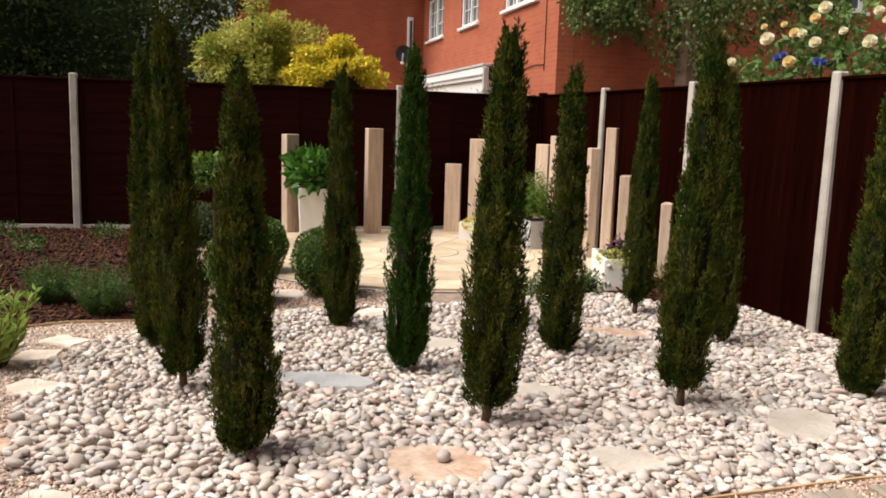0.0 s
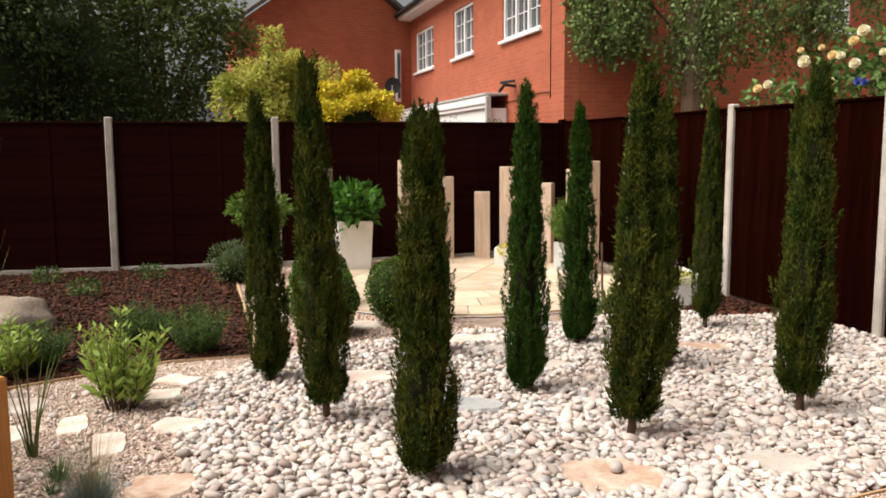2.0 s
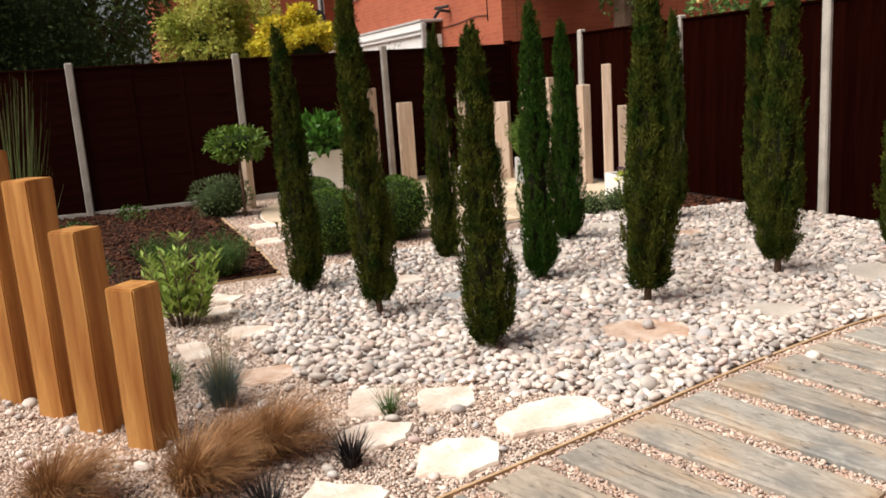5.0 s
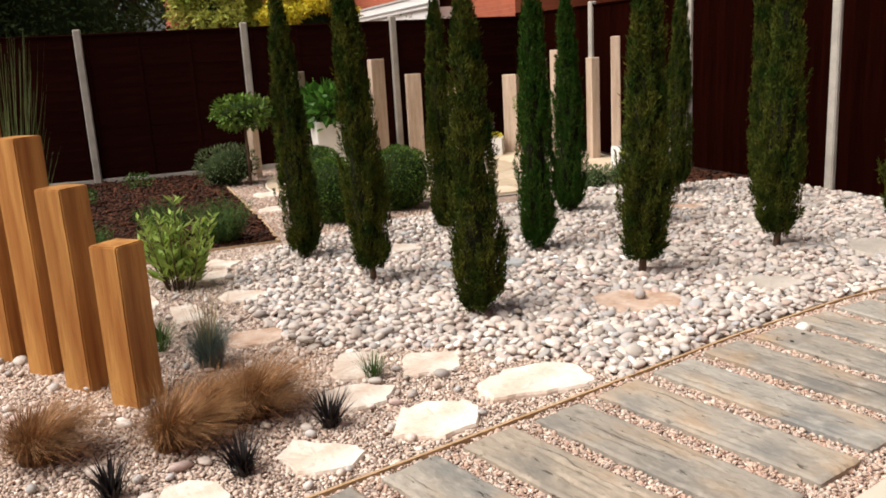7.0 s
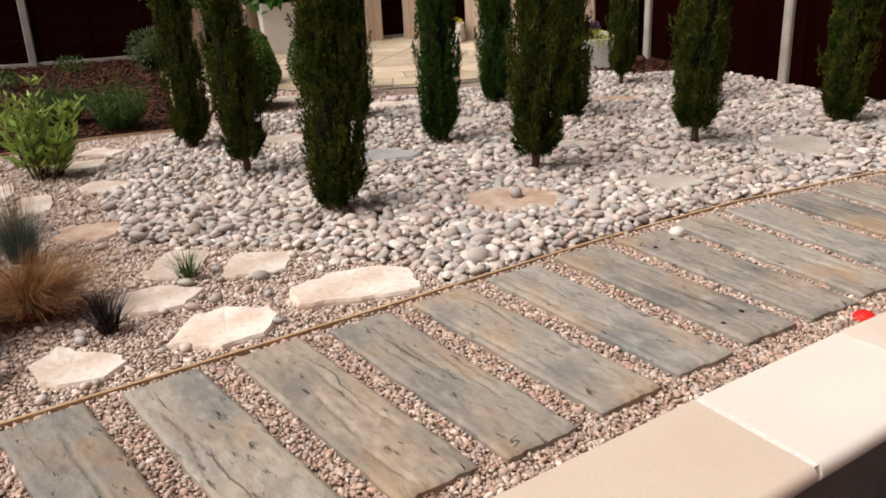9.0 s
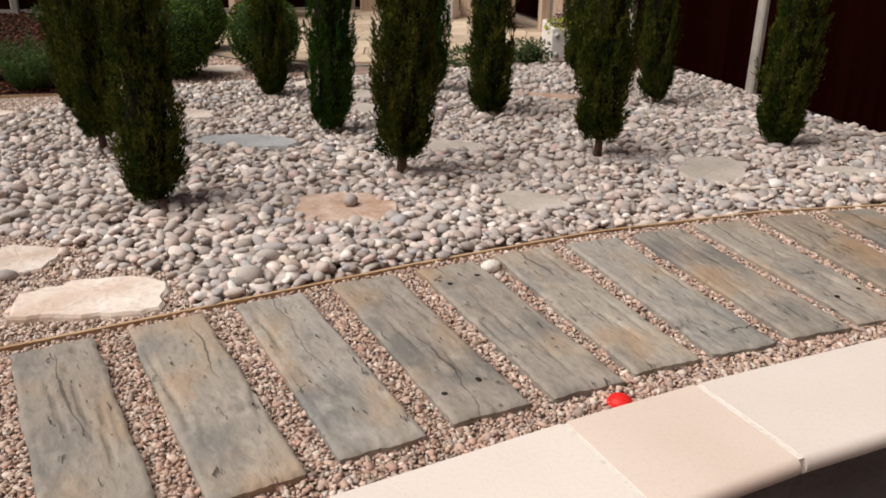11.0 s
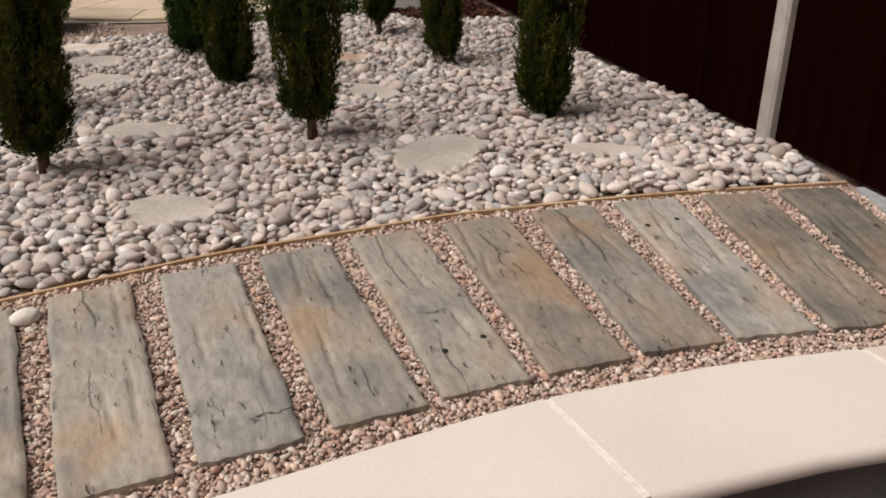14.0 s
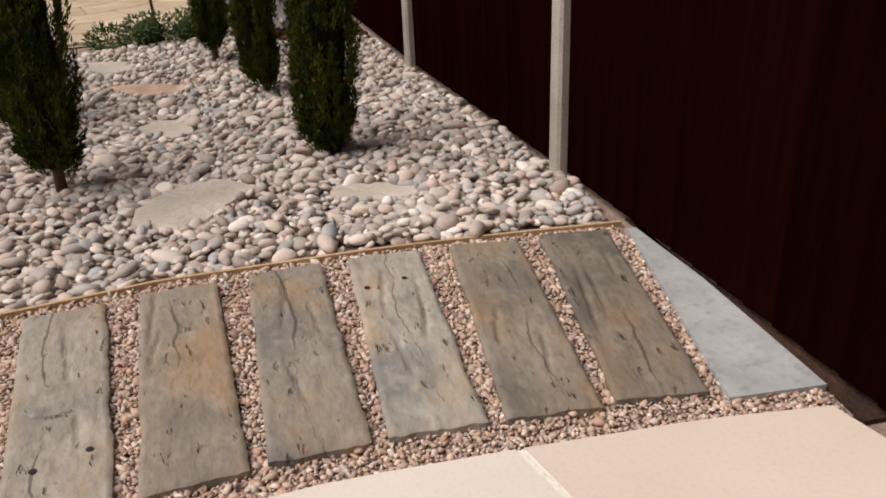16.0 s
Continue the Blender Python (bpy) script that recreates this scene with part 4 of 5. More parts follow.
def planter(name, x, y, sx, sy, h, rz, material, label, taper=1.0, wall=0.03):
    t = thing(name, x, y, 0.0, label, "planter", rz)
    bm = bmesh.new()
    kb = taper
    lo = [(-sx / 2 * kb, -sy / 2 * kb), (sx / 2 * kb, -sy / 2 * kb), (sx / 2 * kb, sy / 2 * kb), (-sx / 2 * kb, sy / 2 * kb)]
    hi = [(-sx / 2, -sy / 2), (sx / 2, -sy / 2), (sx / 2, sy / 2), (-sx / 2, sy / 2)]
    inn = [(a - wall * (1 if a > 0 else -1), b - wall * (1 if b > 0 else -1)) for a, b in hi]
    rings = [[bm.verts.new((a, b, z)) for a, b in pts] for pts, z in ((lo, 0), (hi, h), (inn, h), (inn, h - 0.12))]
    bm.faces.new(rings[0][::-1])
    for p, q in zip(rings, rings[1:]):
        for i in range(4):
            bm.faces.new((p[i], p[(i + 1) % 4], q[(i + 1) % 4], q[i]))
    bmesh.ops.bevel(bm, geom=bm.edges[:], offset=0.008, segments=2, affect="EDGES")
    part("pot", bm, material, t)
    part("soil", block(sx - 2 * wall, sy - 2 * wall, 0.03, 0), M["soil"], t, "dark soil", pose(0, 0, h - 0.06))
    return t


def leafy(name, x, y, z, parts_, material, label, category="shrub", inner=None, stem=None):
    """A plant of leaf arrays, with a core coloured dark as the shade behind the leaves and a stem where it has them."""
    t = thing(name, x, y, z, label, category)
    v, tt = joined(parts_)
    put("leaves", fast_mesh("leaves", v, tt), material, t)
    if inner:
        part("inner_growth", inner, M["leaf_shade"], t, smooth=True)
    if stem:
        put("stem", mesh_of("stem", *stem, True), M["trunk"], t, "brown stem")
    return t


def stems(rng, n, h, spread, leaf, width, per, bend=0.5, lo=0.15):
    """Leaves set all along upright stems."""
    out = []
    for _ in range(n):
        a, s = rng.uniform(0, 2 * math.pi), spread * math.sqrt(rng.random())
        hh = h * rng.uniform(0.65, 1.05) * (1 - 0.3 * s / spread)
        foot = np.array([math.cos(a), math.sin(a), 0]) * s * 0.35
        tip = np.array([math.cos(a) * s, math.sin(a) * s, hh])
        q = lo + (1 - lo) * np.sort(rng.random(per))
        base = foot + (tip - foot) * (q ** 1.0)[:, None]
        g = np.arange(per) * 2.4
        d = np.stack([np.cos(g), np.sin(g), np.full(per, bend)], 1) + 0.2 * rng.normal(size=(per, 3))
        size = leaf * (1.1 - 0.5 * q) * rng.uniform(0.8, 1.2, per)
        out.append(leaf_arrays(rng, base, d, size, width * size / leaf))
        b = np.array([foot, tip, foot + [0.004, 0.003, 0]])
        out.append((b, np.array([[0, 1, 2]])))
    return out


def leaves_and_stems(sets):
    """Takes apart what stems() made: the leaves, and the stems as thin round rods."""
    vs, fs = [], []
    for b, _ in sets[1::2]:
        v, f = tube([b[0], (b[0] + b[1]) / 2, b[1]], [0.005, 0.004, 0.002], 5)
        fs += [tuple(k + len(vs) for k in q) for q in f]
        vs += v
    return sets[0::2], (vs, fs)


R = np.random.default_rng(5)
tall = planter("tall_planter", 2.86, 9.72, 0.42, 0.42, 0.60, -12, M["white"], "tall tapered white planter on the patio", 0.86)
leafy("hosta", 2.85, 9.70, 0.55, [ball_leaves(R, 420, (0, 0, 0.24), (0.32, 0.32, 0.24), 0.15, 0.085, 0.3, 0.5)], M["hosta"], "bushy bright green broad-leaved plant in the white planter",
      inner=lumpy(2, 0.2, 0.2, 0.18, cz=0.2))
planter("trough_planter", 4.715, 9.01, 0.47, 0.36, 0.24, -39, M["white"], "low white square planter with yellow flowers")
leafy("bedding_plant", 4.69, 8.97, 0.18, [ball_leaves(R, 300, (0.12, 0, 0.04), (0.13, 0.15, 0.08), 0.03, 0.02), ball_leaves(R, 250, (-0.15, -0.06, 0.04), (0.1, 0.12, 0.07), 0.03, 0.02)], M["gold"],
      "low clumps of yellow flowering bedding in the planter", "plant")
leafy("heuchera", 4.79, 9.08, 0.18, stems(R, 30, 0.34, 0.12, 0.05, 0.03, 14), M["purple"], "dark purple leaved plant in the low planter", "plant")
planter("grey_planter", 5.08, 8.30, 0.34, 0.34, 0.34, -5, M["zinc"], "small grey square planter on the patio")
leafy("olive_bush", 5.05, 8.30, 0.30, stems(R, 110, 0.66, 0.36, 0.07, 0.016, 30, 0.6, 0.2), M["bay"], "feathery grey-green bush in a grey planter")
wp = planter("white_planter", 4.74, 6.22, 0.42, 0.66, 0.28, -24, M["white"], "white square planter with metal studs at its corners")
for sx_, z in ((-0.17, 0.06), (-0.17, 0.22), (0.17, 0.06), (0.17, 0.22)):
    bm = bmesh.new()
    bmesh.ops.create_uvsphere(bm, u_segments=10, v_segments=6, radius=0.022)
    part("stud", bm, M["zinc"], wp, "round grey metal stud", pose(sx_, -0.332, z), True)
leafy("sedum", 4.66, 6.12, 0.22, [ball_leaves(R, 320, (-0.06, -0.05, 0.05), (0.15, 0.24, 0.07), 0.035, 0.022)], M["goldgreen"], "low yellow-green plants in the white planter", "plant")
leafy("heuchera", 4.80, 6.36, 0.20, stems(R, 26, 0.26, 0.12, 0.045, 0.03, 12), M["purple"], "dark purple leaved plant in the white planter", "plant")

# ---- box balls and shrubs ----
for x, y, r in ((2.07, 6.52, 0.285), (1.36, 6.42, 0.28), (1.72, 7.55, 0.27)):
    leafy("box_ball", x, y, 0.0, [ball_leaves(R, 5200, (0, 0, r * 0.98), (r, r, r), 0.024, 0.014, 0.1, 0.12, 0.03)], M["box"], "clipped round green box ball",
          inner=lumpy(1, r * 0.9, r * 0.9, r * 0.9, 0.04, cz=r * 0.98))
for x, y in ((3.84, 5.92), (4.12, 5.86)):
    leafy("hebe_shrub", x, y, 0.0, [ball_leaves(R, 700, (0, 0, 0.10), (0.17, 0.17, 0.13), 0.035, 0.016, 0.4, 0.5)], M["greygreen"], "low dark grey-green shrub at the pebbles' edge",
          inner=lumpy(4, 0.11, 0.11, 0.09, cz=0.09))
leafy("fern_plant", 3.60, 6.05, 0.0, [ball_leaves(R, 500, (0, 0, 0.06), (0.16, 0.13, 0.09), 0.05, 0.014, 0.2, 0.5)], M["needle"], "low spreading green plant beside the patio")
t = thing("cane", 3.95, 6.25, 0.0, "thin brown cane standing in the ground", "cane")
put("rod", mesh_of("rod", *tube([(0, 0, -0.02), (-0.02, 0, 0.6)], [0.012, 0.01], 6)), M["trunk"], t)
leafy("standard_tree", 1.58, 9.15, 0.0, [ball_leaves(R, 900, (0, 0, 0.82), (0.32, 0.32, 0.19), 0.075, 0.034, 0.2, 0.45)], M["bay"], "small lollipop bay tree with a bare stem", "tree",
      inner=lumpy(6, 0.22, 0.22, 0.13, cz=0.82), stem=tube([(0, 0, -0.03), (0.01, 0, 0.4), (0, 0, 0.8)], [0.02, 0.017, 0.014]))
leafy("lavender", 1.42, 9.4, 0.0, [ball_leaves(R, 1500, (0, 0, 0.22), (0.36, 0.28, 0.24), 0.06, 0.012, 0.7, 0.4)], M["greygreen"], "rounded grey-green shrub beside the bark bed",
      inner=lumpy(7, 0.28, 0.22, 0.19, cz=0.2))
leaves, rods = leaves_and_stems(stems(R, 26, 0.60, 0.28, 0.115, 0.034, 20, 0.85))
leafy("lime_shrub", -0.28, 5.12, 0.0, leaves, M["lime"], "leafy lime green shrub in the gravel", stem=rods)
for x, y, h, s in ((0.36, 6.25, 0.42, 0.26), (0.03, 6.75, 0.36, 0.24), (-0.68, 6.3, 0.36, 0.26), (-1.25, 6.2, 0.34, 0.26)):
    leafy("rosemary", x, y, 0.0, stems(R, 120, h, s, 0.04, 0.008, 44, 0.8, 0.05), M["needle"], "feathery dark green shrub in the bark bed")
leaves, rods = leaves_and_stems(stems(R, 20, 0.46, 0.24, 0.095, 0.032, 22, 0.6))
leafy("lime_shrub", -0.85, 6.15, 0.0, leaves, M["lime"], "small lime green shrub in the bark bed", stem=rods)
for x, y in ((-0.2, 9.2), (-0.5, 10.35), (0.55, 10.05), (-1.6, 9.2)):
    leafy("small_shrub", x, y, 0.0, [ball_leaves(R, 240, (0, 0, 0.08), (0.16, 0.16, 0.1), 0.05, 0.02, 0.5, 0.6)], M["needle"], "small young shrub in the bark bed")
for x, y, rx, ry, rz_ in ((-0.85, 7.75, 0.34, 0.24, 0.24), (-1.35, 7.3, 0.26, 0.2, 0.16)):
    tagged(part("boulder", lumpy(9 + x, rx, ry, rz_, 0.35, 1.4, 3, cz=0.06), M["boulder"], None, place=pose(x, y, 0, 0, 0, 20), smooth=True), "pale rounded boulder on the bark bed", "boulder")
tagged(part("boulder", lumpy(5, 0.1, 0.08, 0.07, 0.3, 1.5, 3, cz=0.04), M["boulder"], None, place=pose(-0.98, 4.05, 0), smooth=True), "small brown boulder in the gravel", "boulder")

# ---- grasses ----


def tuft(name, x, y, args, material, label, z=0.0):
    t = thing(name, x, y, z, label, "grass")
    put("foliage", fast_mesh("foliage", *blade_arrays(R, *args)), material, t)
    return t


for x, y, k in ((-0.90, 2.86, 1.0), (-0.56, 2.95, 1.0), (-1.33, 3.06, 1.0), (-0.70, 3.02, 0.8)):
    t = tuft("sedge", x, y, (1900, 0.34 * k, 0.20 * k, 0.0031, 0.80, 0.06, 6, (0.07 * k, -0.03 * k)), M["carex"], "arching bronze sedge tuft in the gravel")
    # shorter blades in a darkened colour make the tuft's inner shadow
    put("inner_growth", fast_mesh("inner_growth", *blade_arrays(R, 700, 0.21 * k, 0.15 * k, 0.0035, 0.8, 0.06, 5, (0.04 * k, -0.02 * k))), M["carex_shade"], t, "red-brown inner blades darkened as the shade inside the tuft")
tf = tuft("blue_fescue", -0.54, 3.60, (1300, 0.22, 0.12, 0.0022, 0.12, 0.05), M["fescue"], "blue-grey fescue tuft with straw flower stems")
put("flower_stem", fast_mesh("flower_stem", *blade_arrays(R, 110, 0.44, 0.15, 0.0026, 0.1, 0.03)), M["straw"], tf, "thin straw stems")
for x, y, n in ((-0.64, 4.13, 160), (-0.01, 3.01, 120), (-0.67, 3.98, 60)):
    tuft("grass_tuft", x, y, (n, 0.12, 0.08, 0.004, 0.2, 0.04), M["needle"], "small green grass tuft between flagstones")
for x, y in ((-0.37, 2.66), (-0.76, 2.50), (-1.16, 2.60)):
    tuft("black_grass", x, y, (90, 0.15, 0.075, 0.012, 0.25, 0.035), M["mondo"], "small tuft of black mondo grass")
tuft("reed", -0.74, 4.5, (16, 0.62, 0.16, 0.014, 0.12, 0.03), M["reed"], "tall thin green reed clump")
tuft("reed", -1.12, 5.55, (150, 1.55, 0.24, 0.009, 0.06, 0.12), M["reed"], "tall thin green-brown grass behind the oak posts")

# ---- trees and shrubs behind the fence ----


def crown_cloud(rng, blobs, n, size, width):
    out = []
    for (cx, cy, cz, rx, ry, rz_) in blobs:
        out.append(ball_leaves(rng, int(n * rx * rz_), (cx, cy, cz), (rx, ry, rz_), size, width, -0.1, 0.55, 0.16))
    return out


def clumps(rng, cx, cy, cz, rx, ry, rz_, k, small):
    """Small clumps scattered over a large uneven crown."""
    d = unit(rng.normal(size=(k, 3)))
    q = 0.55 + 0.45 * rng.random(k) ** 0.5
    return [(cx + rx * a * s, cy + ry * b * s, cz + rz_ * c * s, small * rng.uniform(0.7, 1.4), small * rng.uniform(0.7, 1.3), small * rng.uniform(0.5, 0.9))
            for (a, b, c), s in zip(d, q)]


def big_tree(x, y, h, blobs, n, size, width, material, label, trunk_r=0.18, inner=None):
    t = thing("tree", x, y, -0.02, label, "tree")
    v, tt = joined(crown_cloud(R, blobs, n, size, width))
    put("crown", fast_mesh("crown", v, tt), material, t)
    limbs = bmesh.new()
    for a, b, ra, rb in [((0, 0, 0), (0, 0, h), trunk_r, trunk_r * 0.3)] + [((0, 0, h * R.uniform(0.25, 0.7)), (bx * 0.8, by * 0.8, bz), trunk_r * 0.35, 0.02) for bx, by, bz, *_ in blobs[::4]]:
        mid = ((a[0] + b[0]) / 2 + R.uniform(-0.1, 0.1), (a[1] + b[1]) / 2, (a[2] + b[2]) / 2 + 0.1)
        vv, ff = tube([a, mid, b], [ra, (ra + rb) / 2, rb], 6)
        mv = [limbs.verts.new(c) for c in vv]
        for q in ff:
            limbs.faces.new([mv[i] for i in q])
    part("trunk", limbs, M["trunk"], t, "brown trunk and limbs")
    # dark lump inside the crown, its colour standing for shade among the leaves
    if inner:
        part("inner_growth", inner, M["leaf_shade"], t, smooth=True)
    return t


big_tree(-2.6, 15.2, 6, clumps(R, 0, 0, 3.0, 3.4, 1.6, 3.0, 75, 0.75), 1500, 0.12, 0.055, M["darkleaf"], "large dark green evergreen tree behind the fence", inner=lumpy(3, 2.6, 1.0, 2.3, 0.25, 2, 4, cz=2.4))
big_tree(0.35, 15.6, 5, clumps(R, 0, 0, 2.6, 1.5, 1.3, 2.0, 42, 0.6), 900, 0.11, 0.05, M["darkleaf"], "dark green evergreen tree behind the fence", inner=lumpy(8, 1.2, 0.8, 1.5, 0.25, 2, 4, cz=2.1))
big_tree(-2.2, 19.5, 8, clumps(R, 0, 0, 5.2, 4.4, 2.0, 3.0, 60, 0.95), 420, 0.2, 0.1, M["midleaf"], "tall leafy green tree beyond the dark evergreens")
big_tree(1.75, 16.4, 4.6, clumps(R, 0, 0, 3.3, 1.25, 1.0, 2.0, 60, 0.45), 900, 0.14, 0.07, M["midleaf"], "leafy green tree beside the brick gable", 0.12)
big_tree(2.75, 13.4, 2.6, clumps(R, 0.12, 0, 2.15, 0.80, 0.6, 0.8, 46, 0.2) + [(0.4 + 0.4 * R.normal(), 0.2 * R.normal(), 2.5 + 0.28 * R.normal(), 0.17, 0.15, 0.24) for _ in range(26)], 6500, 0.085, 0.035, M["goldgreen"],
         "yellow-green feathery shrub above the fence", 0.06, lumpy(3, 0.5, 0.3, 0.45, 0.3, 2, 3, cz=1.9))
big_tree(4.0, 12.6, 2.0, clumps(R, 0, 0, 2.0, 0.72, 0.45, 0.58, 52, 0.15), 11000, 0.075, 0.04, M["gold"], "bright golden-yellow shrub above the fence", 0.05, lumpy(5, 0.4, 0.3, 0.35, 0.3, 2, 3, cz=1.8))
big_tree(6.0, 12.4, 1.9, clumps(R, 0, 0, 1.72, 0.7, 0.3, 0.2, 12, 0.16), 2500, 0.05, 0.02, M["needle"], "thin green shrub just showing above the fence", 0.03)


def hanging_birch():
    """A trunk wrapped in leaves, and strands that hang from the limbs in loose curtains along local x."""
    t = thing("birch_tree", 8.72, 10.35, -0.02, "weeping birch with drooping leafy branches", "tree", -43)
    sets = []
    limbs = bmesh.new()

    def limb(points, radii, sides):
        vv, ff = tube(points, radii, sides)
        mv = [limbs.verts.new(c) for c in vv]
        for q in ff:
            limbs.faces.new([mv[k] for k in q])

    limb([(0, 0, 0), (0.05, 0.05, 3), (0.1, 0, 6.5)], [0.19, 0.16, 0.05], 8)
    for a, z in ((-1.7, 3.9), (-0.9, 4.6), (0.9, 4.1), (1.8, 4.7), (2.6, 4.9)):
        limb([(0.05, 0, z - 0.9), (a * 0.5, 0.1, z), (a, 0, z + 0.05)], [0.06, 0.04, 0.015], 6)
    for i in range(270):
        x = R.choice((R.uniform(-1.95, -0.75), R.uniform(-0.35, 0.35), R.uniform(0.35, 2.2), R.uniform(-2.0, 3.3)), p=(0.30, 0.18, 0.32, 0.20))
        y = R.normal() * 0.35
        low = np.interp(x, (-2.0, -1.6, -0.9, -0.6, -0.3, 0, 0.3, 0.6, 1.4, 2.2, 3.3), (3.0, 2.65, 2.7, 2.5, 2.1, 1.95, 2.2, 2.6, 2.45, 2.9, 3.3))
        z0 = low + abs(R.normal()) * (0.45 if abs(x) > 0.35 else 0.8)
        z1 = z0 + R.uniform(0.5, 1.7)
        n = 62
        s = R.random(n)
        base = np.stack([x + 0.07 * R.normal(size=n) + 0.12 * s, y + 0.07 * R.normal(size=n), z1 + (z0 - z1) * s], 1)
        sets.append(leaf_arrays(R, base, np.array([0, 0, -0.8]) + 0.8 * R.normal(size=(n, 3)), R.uniform(0.055, 0.10, n), R.uniform(0.038, 0.06, n)))
        limb([(x, y, z1), (x + 0.12, y, z0)], [0.006, 0.003], 4)
    put("crown", fast_mesh("crown", *joined(sets)), M["birch"], t)
    part("trunk", limbs, M["trunk"], t, "dark trunk, limbs and hanging twigs")


hanging_birch()

# ---- roses over the fence ----
rose = thing("rose_bush", 5.75, 5.2, 0.0, "climbing rose bush with cream and apricot blooms above the fence", "rose bush")
blobs = [(0.1, y - 5.2, z, 0.2, 0.26, 0.17) for y, z in ((6.15, 1.9), (5.8, 1.92), (5.5, 2.0), (5.2, 1.98), (5.25, 2.2), (4.95, 2.05), (4.7, 1.95), (4.4, 1.95), (4.15, 1.88), (5.0, 2.3), (4.5, 2.05))]
sets = [ball_leaves(R, 110, b[:3], b[3:], 0.085, 0.05, 0.0, 0.8, 0.2) for b in blobs]
put("leaves", fast_mesh("leaves", *joined(sets)), M["rose_leaf"], rose)
cane_bm = bmesh.new()
for y, z in ((6.1, 1.95), (5.57, 2.19), (4.99, 2.39), (4.55, 2.1), (4.34, 2.13), (5.31, 1.99)):
    vv, ff = tube([(0.25, 0, 0), (0.15, (y - 5.2) * 0.6, 1.2), (0.02, y - 5.2, z)], [0.014, 0.01, 0.005], 5)
    mv = [cane_bm.verts.new(c) for c in vv]
    for q in ff:
        cane_bm.faces.new([mv[i] for i in q])
part("stem", cane_bm, M["trunk"], rose)


def bloom_mesh(r):
    sets = []
    rng = np.random.default_rng(2)
    for n, rr, tilt, ln in ((5, 0.15, 1.6, 0.55), (6, 0.3, 0.9, 0.7), (8, 0.4, 0.35, 0.8), (8, 0.45, -0.1, 0.85)):
        for k in range(n):
            a = 2 * math.pi * k / n + tilt
            o = np.array([math.cos(a), math.sin(a), 0])
            side = np.array([-math.sin(a), math.cos(a), 0])
            w = 0.5 * ln
            p = [o * 0.1, o * rr + side * w + [0, 0, 0.3 + 0.25 * tilt], o * (rr + 0.42) + side * w * 0.6 + [0, 0, 0.25 + 0.4 * tilt], o * (rr + 0.48) + [0, 0, 0.22 + 0.4 * tilt],
                 o * (rr + 0.42) - side * w * 0.6 + [0, 0, 0.25 + 0.4 * tilt], o * rr - side * w + [0, 0, 0.3 + 0.25 * tilt]]
            sets.append((np.array(p) * r, np.array([[0, 1, 2], [0, 2, 3], [0, 3, 4], [0, 4, 5]])))
    return fast_mesh("bloom", *joined(sets), True)


BL = {k: bloom_mesh(0.075) for k in "yobp"}
for y, z, c, s in ((6.1, 1.99, "o", 0.9), (5.98, 2.02, "y", 0.9), (5.57, 2.19, "y", 1.25), (5.31, 1.99, "o", 1.1), (4.99, 2.39, "y", 1.1), (5.08, 2.32, "o", 0.9), (5.06, 2.13, "y", 1.0), (5.28, 2.22, "o", 0.9),
                   (5.2, 2.21, "y", 0.8), (4.55, 2.10, "y", 1.1), (4.5, 2.32, "y", 0.8), (4.43, 2.25, "y", 0.6), (5.62, 2.3, "o", 0.6), (4.8, 2.2, "y", 0.7), (5.40, 2.3, "o", 0.6), (4.18, 2.02, "y", 1.0),
                   (5.44, 2.03, "b", 0.8), (5.38, 2.05, "b", 0.7), (5.02, 1.98, "b", 0.8), (4.96, 1.97, "b", 0.7), (4.38, 2.12, "p", 0.8), (4.30, 2.15, "p", 0.8), (4.24, 2.18, "p", 0.6)):
    lab = {"y": "cream yellow rose bloom", "o": "apricot rose bloom", "b": "blue flower cluster", "p": "pink flower"}[c]
    put("bloom", BL[c], M["petal_" + c], rose, lab, pose(-0.12, y - 5.2, z, 0, -60, 20) @ Matrix.Scale(s * 0.72, 4))

# ---- small loose things ----
t = thing("red_ball", 1.69, 1.30, 0.0, "small bright red ball between path and coping", "ball")
part("shell", lumpy(1, 0.036, 0.036, 0.026, 0.05, cz=0.002), M["red"], t, smooth=True)
tagged(part("stone", lumpy(3, 0.042, 0.032, 0.024, 0.1, cz=0.02), M["mortar"], None, place=pose(1.79, 2.21, 0, 0, 0, 20), smooth=True), "single white pebble lying on the path", "stone")
tagged(part("stone", lumpy(4, 0.035, 0.03, 0.026, 0.1, cz=0.062), M["pebble_o"], None, place=pose(1.535, 2.99, 0, 0, 0, 40), smooth=True), "rounded pebble lying on a flat flagstone", "stone")

